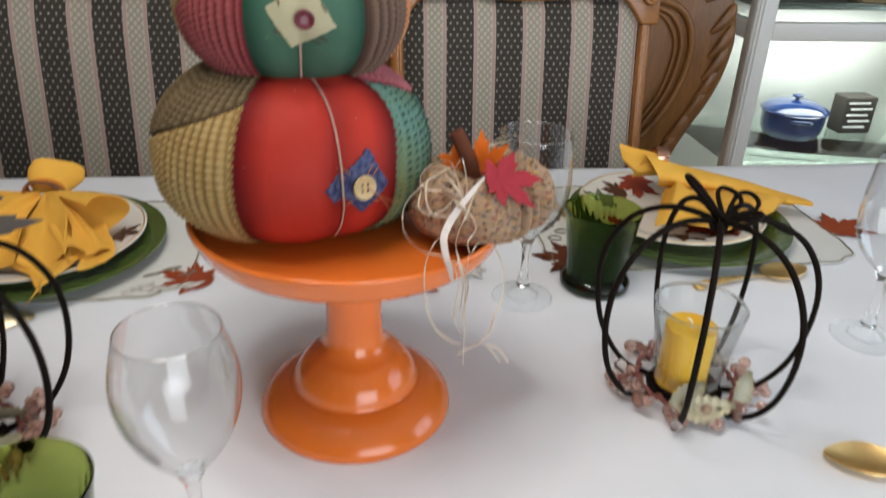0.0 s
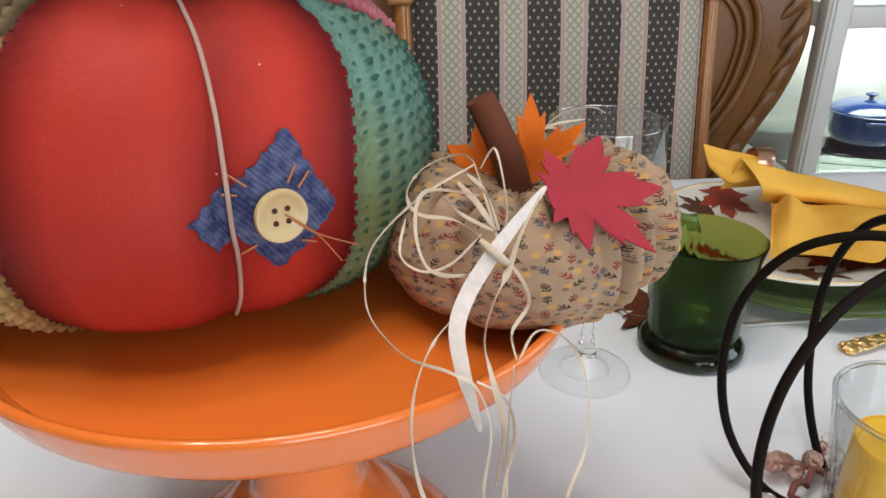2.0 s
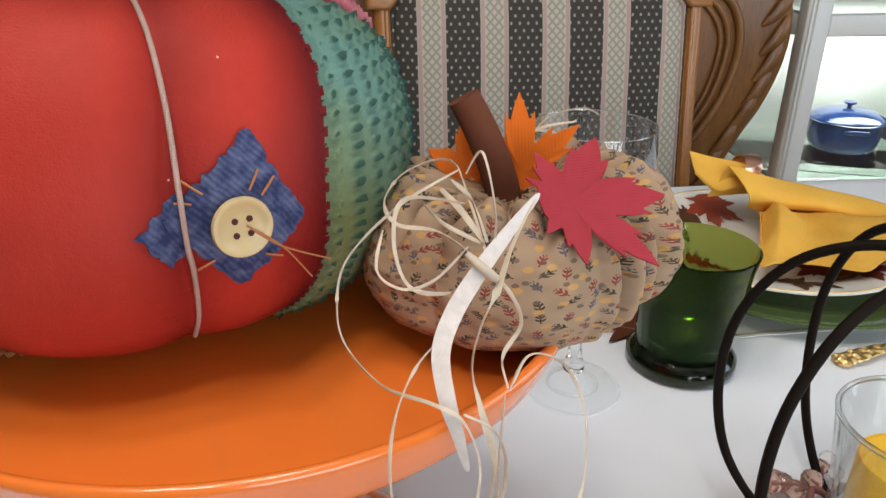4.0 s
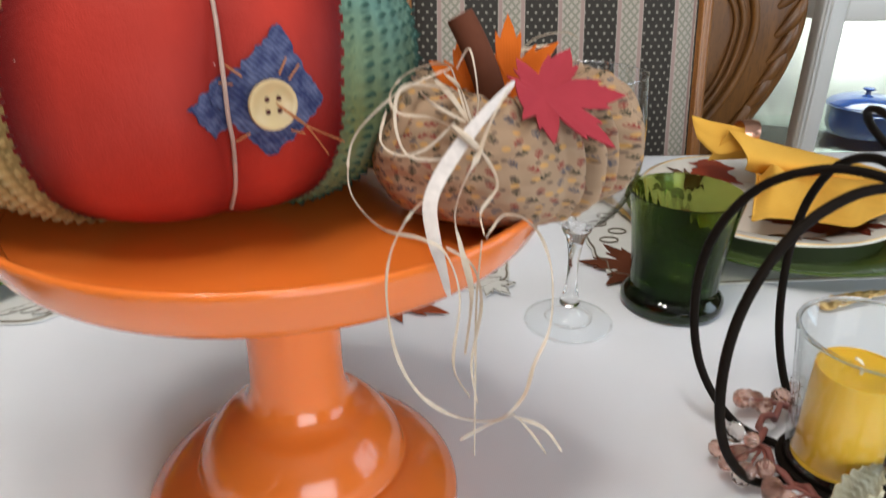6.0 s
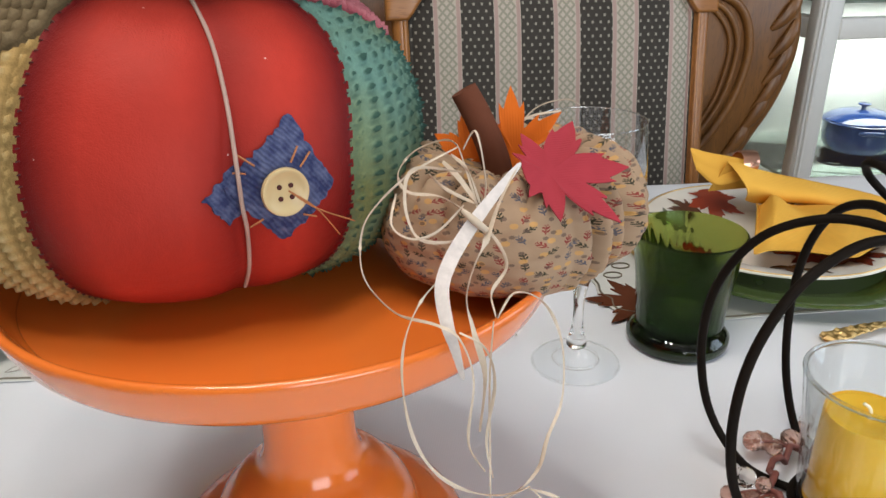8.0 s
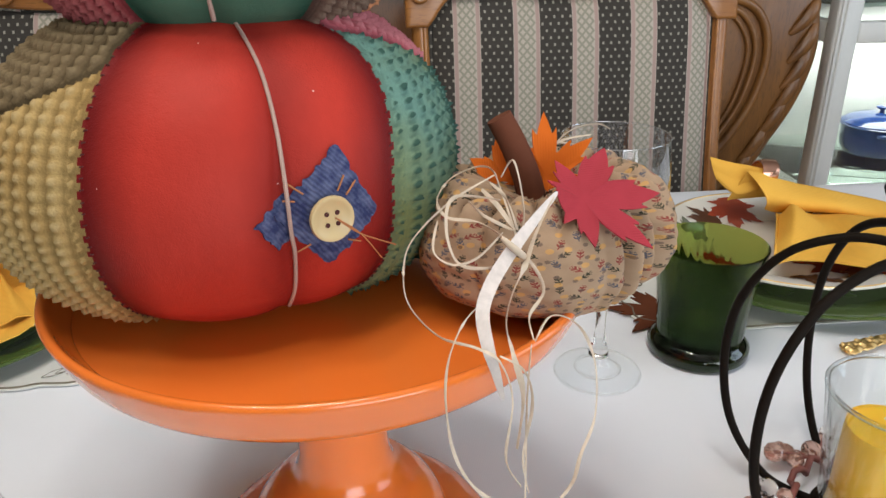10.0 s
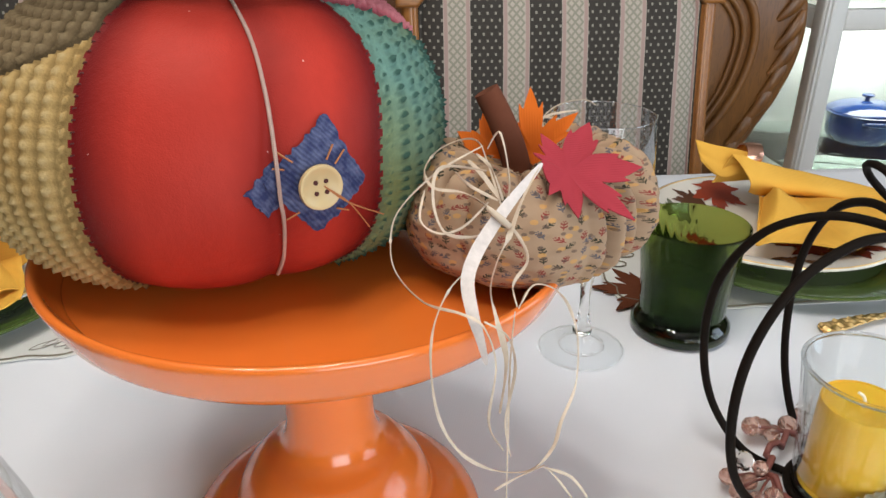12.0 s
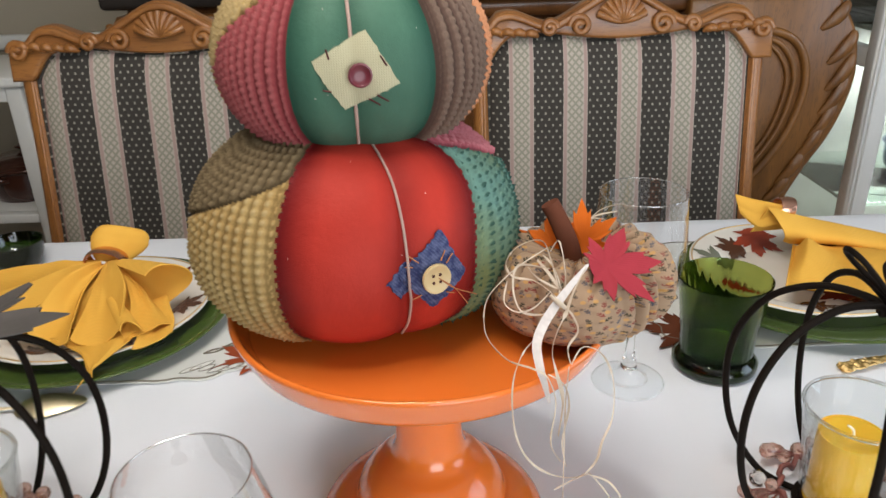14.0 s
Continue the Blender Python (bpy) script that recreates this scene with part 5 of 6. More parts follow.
flatware("gold_fork", "fork", (0.322, 0.490), (0.352, 0.305), GOLD, "gold fork with ornate handle on the placemat", "fork", 0.0034)
flatware("gold_spoon", "spoon", (0.60, -0.175), (0.432, -0.130), GOLD, "gold spoon on the near side of the table", "spoon")

# a runner behind the cake stand, with leaf cut-outs and stitched scrolls
runner = placemat(0.01, 0.36, 0.17, 0.115, "white linen runner with felt leaf corners behind the cake stand")
for x, y, s, turn, m, lab in ((0.036, 0.222, 0.108, -66, RUST_LEAF, "rust felt leaf"), (-0.185, 0.245, 0.095, 60, RUST_LEAF, "rust felt leaf")):
    leaf_on(runner, "leaf", s, m, (x - 0.01, y - 0.36, 0.0022), 0, 0, turn, lab, curl=0.0, thick=0.0012)
leaf_on(mat_right, "leaf", 0.105, BROWN_LEAF, (0.335 - RX, 0.275 - RY - 0.02, 0.0022), 0, 0, 75, "dark brown felt leaf", curl=0.0, thick=0.0012)
leaf_on(mat_right, "leaf", 0.105, RUST_LEAF, (0.74 - RX, 0.34 - RY - 0.02, 0.0022), 0, 0, -60, "rust felt leaf", curl=0.0, thick=0.0012)
for k in range(3):
    cx, cy = 0.120 + 0.018 * k - 0.01, 0.262 + 0.010 * k - 0.36
    scroll(runner, [(cx + 0.011 * math.cos(t * 0.7), cy + 0.007 * math.sin(t * 0.7), 0.002) for t in range(11)])
for k in range(4):
    cx, cy = 0.300 + 0.016 * (k % 2) - RX, 0.345 + 0.022 * k - RY - 0.02
    scroll(mat_right, [(cx + 0.010 * math.cos(t * 0.7), cy + 0.007 * math.sin(t * 0.7), 0.0022) for t in range(10)])


def cut_leaf(owner, x, y, size, turn, material, label=""):
    """A leaf cut from the cloth, its edge whipped with dark thread."""
    bm = maple(size, 0.0, 1.0, 0.0, 150, 3)
    rim = [v.co.copy() for v in bm.verts[-150:]]
    bmesh.ops.recalc_face_normals(bm, faces=bm.faces)
    bmesh.ops.solidify(bm, geom=bm.faces[:], thickness=0.0011)
    ob = part("cut_leaf", bm, material, owner, label)
    ob.location, ob.rotation_euler = (x, y, 0.0026), (0, 0, radians(turn))
    edge = part("whipped_edge", tube([(p.x, p.y, 0.0006) for p in rim], 0.00028, 4, closed=True), EMBROIDERY, ob)
    return ob




def cut_fringe(owner, x, y, turn, count):
    """A row of narrow pointed leaflets cut from the cloth's edge, each outlined in thread."""
    for k in range(count):
        long = 0.026 + 0.006 * math.sin(k * 2.1)
        rim = [(0.0042 * math.sin(math.pi * q / 10) ** 0.8 * d, long * q / 10, 0.0) for d, qs in ((1, range(0, 11)), (-1, range(9, 0, -1))) for q in qs]
        blade = part("cut_leaf", slab([(p[0], p[1]) for p in rim], 0.0011, 0, "Z"), PLACEMAT, owner)
        m = pose(x, y, 0.0018, 0, 0, turn) @ pose(0.0105 * k, 0.004 * math.sin(k * 1.4), 0.0002 * (k % 2), 0, 0, -62 + 6 * math.sin(k))
        blade.matrix_local = m
        part("whipped_edge", tube([(p[0], p[1], 0.0012) for p in rim], 0.00035, 4, closed=True), EMBROIDERY, blade)


cut_fringe(runner, -0.286 - 0.01, 0.226 - 0.36, 5, 8)
cut_leaf(runner, 0.150 - 0.01, 0.262 - 0.36, 0.046, 215, PLACEMAT)
for k in range(3):
    x, y = -0.270 + 0.022 * k - 0.01, 0.268 + 0.014 * (k % 2) - 0.36
    scroll(runner, [(x, y, 0.0022), (x + 0.010, y + 0.008, 0.0022), (x + 0.022, y + 0.010, 0.0022), (x + 0.012, y + 0.002, 0.0022), (x, y, 0.0022)])

# ---------------------------------------------------------------- wire pumpkins with votive candles
BEADS = glass("clear_bead", (1, 0.97, 0.93), 0.05)
PINK_BEADS = glass("pink_bead", (0.95, 0.66, 0.56), 0.08)
PINK_BEADS.node_tree.nodes["Principled BSDF"].inputs["Transmission Weight"].default_value = 0.82
GLITTER = plain("gilded_leaf", (0.40, 0.37, 0.25), 0.4, 0.3, 0.3, 300, 30, 0.4)
TWIG = plain("dusty_rose_twig", (0.22, 0.07, 0.055), 0.6, grain=0.3, scale=150)


def wire_pumpkin(place, turn, label, leaf=False):
    g = thing("wire_pumpkin", label, "candle holder", (*place, TABLE + 0.0035), turn)
    ribs = 7
    for i in range(ribs):
        a = math.tau * (i + 0.5) / ribs
        pts = []
        for p in ((0.036, 0.0), (0.068, 0.006), (0.096, 0.040), (0.108, 0.089), (0.104, 0.138), (0.082, 0.177), (0.047, 0.196), (0.012, 0.195), (0.006, 0.186)):
            pts.append((p[0] * math.cos(a), p[0] * math.sin(a), p[1]))
        part("rib", tube(smooth_line(pts, 6), 0.0030, 8), IRON, g)
    part("base_ring", tube([(0.036 * math.cos(math.tau * i / 40), 0.036 * math.sin(math.tau * i / 40), 0.001) for i in range(40)], 0.0030, 8, closed=True), IRON, g)
    part("base_dish", lathe([(0, 0.002), (0.034, 0.002), (0.034, 0.006), (0, 0.006)], 36), IRON, g)
    if leaf:
        for k, (a, s) in enumerate(((4.4, 0.135), (142, 0.08))):
            ob = part("metal_leaf", maple(s, 0.12, 0.6, 0.0012, 80, 4), GREY_SOFT, g, "dark bronze metal leaf")
            ob.matrix_local = pose(0, 0, 0.203 + 0.004 * k, 8, 0, a - 90)
    for heading, rise, length, wide, tail in () if leaf else ((154, 46, 0.058, 0.014, 0.0), (45, 32, 0.036, 0.012, 0.0), (15, 20, 0.045, 0.011, 0.05), (-70, 22, 0.036, 0.011, 0.0)):
        way = Vector((math.cos(radians(heading)) * math.cos(radians(rise)), math.sin(radians(heading)) * math.cos(radians(rise)), math.sin(radians(rise))))
        side = Vector((-math.sin(radians(heading)), math.cos(radians(heading)), 0.35)).normalized()
        hub = Vector((0.004, 0.0, 0.194))
        loop = [hub + way * (length * math.sin(math.pi * k / 20) ** 0.8 * (1.0 if k <= 10 else 1.0)) + side * (wide * math.sin(math.tau * k / 20)) for k in range(21)]
        if tail:
            loop += [hub + Vector((tail * q, -0.01 * q, 0.010 * math.sin(3 * q) - 0.006 * q)) for q in (0.4, 0.8, 1.2, 1.6)]
        part("tendril", tube(smooth_line(loop, 3), 0.0023, 7), IRON, g)
    rnd = random.Random(int(turn) + 7)
    wreath = [(0.050 * math.cos(math.tau * i / 60) * (1 + 0.05 * math.sin(i * 1.3)), 0.050 * math.sin(math.tau * i / 60) * (1 + 0.05 * math.sin(i * 1.3)), 0.010 + 0.004 * math.sin(i * 1.7)) for i in range(60)]
    part("wreath_twig", tube(wreath, 0.0024, 7, closed=True), TWIG, g, "twisted rose-coloured twig ring")
    bead = bmesh.new()
    bmesh.ops.create_icosphere(bead, subdivisions=2, radius=0.0068)
    first = part("bead", bead, PINK_BEADS, g, "faceted coral glass bead", smooth=False)
    other = first.data.copy()
    other.materials[0] = BEADS
    first.location = (0.076, 0.0, 0.014)
    for cluster in range(6):
        mid_a = math.tau * (cluster + 0.55) / 6 + rnd.uniform(-0.15, 0.15)
        # short stalks branch off the ring, with a bead at each end
        for i in range(9):
            a, r, z = mid_a + rnd.uniform(-0.42, 0.42), rnd.uniform(0.056, 0.082), rnd.uniform(0.005, 0.018)
            tip = Vector((r * math.cos(a), r * math.sin(a), z))
            if i % 2 == 0:
                root = Vector((0.050 * math.cos(mid_a), 0.050 * math.sin(mid_a), 0.010))
                part("stalk", tube([root, root.lerp(tip, 0.5) + Vector((0, 0, 0.003)), tip], 0.0010, 5), TWIG, g)
            ob = new("bead", first.data if i % 4 < 3 else other)
            ob.parent = g
            k = rnd.uniform(0.75, 1.1)
            ob.matrix_local = pose(*tip, rnd.uniform(0, 90), rnd.uniform(0, 90), 0) @ Matrix.Diagonal((k, k, k, 1))
    for lx, ly, heading in ((-0.046, -0.038, -74), (-0.036, -0.046, -112), (0.020, -0.052, -52), (0.052, 0.020, 118)):
        # pointed leaf with a ribbed blade, laid against the glass

        def blade(u, v):
            w = 0.013 * math.sin(math.pi * (0.06 + 0.90 * u) ** 0.75) * (1 + 0.10 * math.sin(u * 40))
            s = 2 * v - 1
            return (s * w, 0.050 * u, 0.0035 * math.sin(u * 2.6) + 0.0016 * abs(math.sin(9 * (u - 0.35 * abs(s)) * math.pi)) + 0.003 * s * s)
        ob = part("leaf", drape(blade, 44, 10, 0.0007), GLITTER, g, "gilded leaf with ribbed blade")
        ob.matrix_local = pose(lx, ly, 0.010, 0, 0, heading) @ pose(0, 0, 0, 14, 0, 0) @ pose(0, 0, 0, 0, 52, 0)
    return g


def votive(place, off):
    g = thing("votive_candle_glass", "clear glass votive holder inside the wire pumpkin", "candle holder", (*place, TABLE + 0.0098))
    part("glass", lathe([(0, 0), (0.033, 0), (0.0345, 0.002), (0.0385, 0.045), (0.0452, 0.0945), (0.0444, 0.0955), (0.0432, 0.0945), (0.0365, 0.045), (0.0325, 0.008), (0, 0.007)], 56), VOTIVE_GLASS, g).visible_shadow = False
    part("rim", tube([(0.0442 * math.cos(math.tau * i / 56), 0.0442 * math.sin(math.tau * i / 56), 0.095) for i in range(56)], 0.0016, 8, closed=True), CLEAR, g).visible_shadow = False
    c = thing("pillar_candle", "short yellow wax candle in a glass holder", "candle", (place[0] + off[0], place[1] + off[1], TABLE + 0.0172))
    part("wax", lathe([(p.x, p.z) for p in smooth_line([(0, 0, 0), (0.0245, 0, 0), (0.0255, 0, 0.002), (0.0255, 0, 0.060), (0.0248, 0, 0.0635), (0.022, 0, 0.0645), (0.010, 0, 0.0625), (0, 0, 0.0620)], 4)], 48), WAX, c)
    part("wick", tube(smooth_line([(0, 0, 0.060), (0.0005, 0, 0.066), (-0.002, 0, 0.071), (-0.005, 0.001, 0.073)], 4), 0.0011, 6), WICK, c)


RIGHT_WIRE, LEFT_WIRE = (0.345, -0.014), (-0.358, -0.042)
wire_pumpkin(RIGHT_WIRE, 12.0, "black wire pumpkin with curled tendrils and beaded wreath")
wire_pumpkin(LEFT_WIRE, 7.6, "black wire pumpkin with dark metal leaf and beaded wreath", True)
votive(RIGHT_WIRE, (-0.007, -0.003))
votive(LEFT_WIRE, (0.004, -0.002))


# ---------------------------------------------------------------- dining chairs
STRIPE_SHIFT = 0.184


def stripes(name):
    """Woven stripes: charcoal with pale dashes between ivory bands of leafy brocade, edged in rose."""
    m, t, b = nodes_of(name)
    co = t.nodes.new("ShaderNodeTexCoord").outputs["Object"]
    sep = t.nodes.new("ShaderNodeSeparateXYZ")
    t.links.new(co, sep.inputs[0])
    x, z = sep.outputs[0], sep.outputs[2]
    period = 0.1035
    fx = math_node(t, "FRACT", math_node(t, "ADD", math_node(t, "DIVIDE", x, period), 20.0 + 0.5 - STRIPE_SHIFT))
    ivory = math_node(t, "LESS_THAN", math_node(t, "ABSOLUTE", math_node(t, "SUBTRACT", fx, 0.5)), 0.225)
    edge = math_node(t, "ABSOLUTE", math_node(t, "SUBTRACT", math_node(t, "ABSOLUTE", math_node(t, "SUBTRACT", fx, 0.5)), 0.185))
    rose = math_node(t, "LESS_THAN", edge, 0.030)
    # dashes in rows
    row = math_node(t, "DIVIDE", z, 0.0112)
    shift = math_node(t, "MULTIPLY", math_node(t, "MODULO", math_node(t, "FLOOR", math_node(t, "ADD", row, 200)), 2), 0.5)
    dx = math_node(t, "ABSOLUTE", math_node(t, "SUBTRACT", math_node(t, "FRACT", math_node(t, "ADD", math_node(t, "ADD", math_node(t, "DIVIDE", x, 0.0142), shift), 50)), 0.5))
    dz = math_node(t, "ABSOLUTE", math_node(t, "SUBTRACT", math_node(t, "FRACT", row), 0.5))
    dash = math_node(t, "MULTIPLY", math_node(t, "LESS_THAN", dx, 0.13), math_node(t, "LESS_THAN", dz, 0.20))
    # brocade lattice
    across = math_node(t, "MULTIPLY", math_node(t, "ABSOLUTE", math_node(t, "SUBTRACT", fx, 0.5)), 7.5)
    zig = math_node(t, "MULTIPLY", math_node(t, "ABSOLUTE", math_node(t, "SUBTRACT", math_node(t, "FRACT", math_node(t, "DIVIDE", z, 0.030)), 0.5)), 2.0)
    one = math_node(t, "ABSOLUTE", math_node(t, "SUBTRACT", across, zig))
    two = math_node(t, "ABSOLUTE", math_node(t, "SUBTRACT", math_node(t, "ADD", across, zig), 1.0))
    lattice = math_node(t, "LESS_THAN", math_node(t, "MINIMUM", one, two), 0.17)
    inside = math_node(t, "LESS_THAN", math_node(t, "ABSOLUTE", math_node(t, "SUBTRACT", fx, 0.5)), 0.15)
    dark = mix_colour(t, noise_fac(t, 60, 3, co), (0.029, 0.026, 0.022), (0.049, 0.043, 0.037))
    dark = mix_colour(t, math_node(t, "MULTIPLY", dash, 0.75), dark, (0.40, 0.37, 0.31))
    pale = mix_colour(t, math_node(t, "MULTIPLY", math_node(t, "MULTIPLY", lattice, inside), 0.7), (0.49, 0.43, 0.355), (0.22, 0.225, 0.17))
    pale = mix_colour(t, math_node(t, "MULTIPLY", rose, 0.75), pale, (0.40, 0.25, 0.23))
    col = mix_colour(t, ivory, dark, pale)
    col = mix_colour(t, math_node(t, "MULTIPLY", noise_fac(t, 420, 2, co), 0.22), col, (0.16, 0.145, 0.125))
    t.links.new(col, b.inputs["Base Color"])
    b.inputs["Roughness"].default_value = 0.9
    b.inputs["Specular IOR Level"].default_value = 0.12
    add_bump(t, b, noise_fac(t, 900, 2, co), 0.3, 0.0005)
    return m


STRIPES = stripes("striped_brocade")


def dining_chair(place, turn, label, shift=0.0):
    """A carved chair: upholstered back in a shaped frame, padded seat, four legs. The origin lies on the floor under the back's middle."""
    g = thing("dining_chair", label, "chair", (*place, 0), turn, "dining chairs")
    lean = math.atan(0.17)
    hw = 0.25

    def leaned(bm, y=0.0):
        for v in bm.verts:
            v.co.y += y + 0.17 * (v.co.z - 0.95)
        return bm

    def top_of(x):
        k = x / hw
        return 1.006 - 0.052 * max(0, abs(k) - 0.78) ** 2 / 0.0484 - 0.008 * math.exp(-(k / 0.35) ** 2) + 0.006 * math.exp(-((abs(k) - 0.62) / 0.2) ** 2)

    def pad(u, v):
        x = -hw + 2 * hw * u
        z = 0.53 + (top_of(x) - 0.53) * v
        puff = 0.028 * (max(0.0, 1 - (2 * u - 1) ** 6) * max(0.0, 1 - (2 * v - 1) ** 6)) ** 0.6
        return (x - shift, -puff, z)
    part("back_pad", leaned(drape(pad, 60, 50), -0.002), STRIPES, g, "striped brocade upholstery").location.x = shift
    part("back_panel", leaned(block((-hw, 0.004, 0.53), (hw, 0.018, 0.95), 0.003)), STRIPES, g)
    edge = []
    for k in range(41):
        x = -hw + 2 * hw * k / 40
        edge.append((x, -0.004, top_of(x)))
    pipe = [(-hw, -0.004, 0.53), (-hw, -0.004, 0.75)] + edge + [(hw, -0.004, 0.75), (hw, -0.004, 0.53)]
    part("piping", leaned(tube(pipe, 0.0045, 6)), STRIPES, g, "grey corded piping")
    for s in (-1, 1):
        bm = bmesh.new()
        tube(smooth_line([(s * (hw + 0.016), 0.0, 0.40), (s * (hw + 0.015), 0.0, 0.60), (s * (hw + 0.014), 0.0, 0.80), (s * (hw + 0.017), 0.0, 0.95), (s * (hw + 0.017), 0.0, 1.0)], 6), 0.0145, 12, bm, flat=1.1)
        part("side_post", leaned(bm), HONEY, g)
        part("post_bead", leaned(tube(smooth_line([(s * (hw + 0.009), -0.014, 0.50), (s * (hw + 0.008), -0.014, 0.75), (s * (hw + 0.010), -0.014, 0.97)], 6), 0.004, 8)), HONEY, g)
    # crest rail with a shaped outline
    upper, lower = [], []
    for k in range(61):
        x = -0.292 + 0.584 * k / 60
        q = abs(x) / 0.292
        z = 1.044 + 0.050 * math.exp(-(q / 0.26) ** 2) - 0.012 * math.exp(-((q - 0.45) / 0.12) ** 2) + 0.012 * math.exp(-((q - 0.72) / 0.12) ** 2) - 0.050 * max(0, q - 0.8) / 0.2 + 0.02 * math.exp(-((q - 0.97) / 0.05) ** 2)
        upper.append((x, z))
        lower.append((x, top_of(max(-hw, min(hw, x))) + 0.002))
    crest = slab(upper + lower[::-1], 0.040, 0.006)
    part("crest_rail", leaned(crest, -0.024), HONEY_X, g, "carved honey oak crest rail")
    # moulding along the crest and a shell with scrolls
    part("crest_bead", leaned(tube([(x, -0.026, z - 0.010) for x, z in upper[2:-2]], 0.007, 8)), HONEY_X, g)
    for k in range(9):
        a = radians(-72 + 18 * k)
        w = [(0.0, -0.030, 1.030), (0.022 * math.sin(a), -0.038, 1.030 + 0.022 * math.cos(a)), (0.046 * math.sin(a), -0.030, 1.034 + 0.040 * math.cos(a))]
        part("shell_rib", leaned(tube(smooth_line(w, 4), 0.0072, 8, taper=lambda q: 0.5 + 0.6 * q)), HONEY_X, g)
    for s in (-1, 1):
        for cx, cz, r0, spin in ((0.078, 1.026, 0.020, 1), (0.135, 1.024, 0.015, -1), (0.268, 1.012, 0.018, 1)):
            pts = []
            for k in range(22):
                t = k / 21
                r = r0 * (1 - 0.8 * t)
                pts.append((s * (cx + spin * r * math.cos(t * 9)), -0.030 - 0.004 * t, cz + r * math.sin(t * 9)))
            part("scroll", leaned(tube(pts, 0.0062, 8)), HONEY_X, g)
        for k in range(5):
            x = 0.155 + 0.022 * k
            part("carved_leaf", leaned(tube(smooth_line([(s * x, -0.024, 1.008), (s * (x + 0.014), -0.033, 1.016 + 0.002 * k), (s * (x + 0.030), -0.026, 1.013)], 4), 0.006, 8, taper=lambda q: 0.3 + 1.0 * math.sin(math.pi * q))), HONEY_X, g)
    part("lower_rail", leaned(block((-hw - 0.01, -0.02, 0.47), (hw + 0.01, 0.02, 0.53), 0.006)), HONEY_X, g)
    part("seat_rail", block((-0.27, -0.50, 0.36), (0.27, -0.08, 0.43), 0.01), HONEY_X, g)

    def cushion(u, v):
        x, y = -0.265 + 0.53 * u, -0.50 + 0.41 * v
        return (x, y, 0.43 + 0.045 * (max(0.0, 1 - (2 * u - 1) ** 6) * max(0.0, 1 - (2 * v - 1) ** 6)) ** 0.5)
    part("seat", drape(cushion, 30, 30), STRIPES, g, "striped brocade seat")
    for x in (-0.24, 0.24):
        part("leg", tube(smooth_line([(x, -0.46, 0.40), (x * 1.06, -0.49, 0.30), (x, -0.46, 0.12), (x * 1.04, -0.48, 0.0)], 6), 0.026, 10, taper=lambda q: 1.1 - 0.5 * q), HONEY, g)
        part("leg", tube(smooth_line([(x, -0.08, 0.42), (x, -0.06, 0.25), (x, 0.02, 0.0)], 6), 0.024, 10, taper=lambda q: 1.0 - 0.3 * q), HONEY, g)
    return g


dining_chair((0.372, 0.955), 0, "carved honey oak dining chair with striped brocade back")
dining_chair((-0.490, 0.955), 0, "carved honey oak dining chair with striped brocade back", -0.036)

# ---------------------------------------------------------------- sideboard with carved corner brackets
sideboard = thing("sideboard", "large carved walnut sideboard with dark moulded top and leaf brackets", "sideboard", (0, 0, 0))
part("carcass", block((-0.66, 1.40, 0.0), (0.80, 1.95, 1.04), 0.006), WALNUT, sideboard)
part("top", block((-0.74, 1.28, 1.045), (1.00, 1.98, 1.085), 0.012), DARKTOP, sideboard, "dark moulded top")
part("cornice", block((-0.70, 1.32, 1.0), (0.96, 1.96, 1.045), 0.016), WALNUT, sideboard)


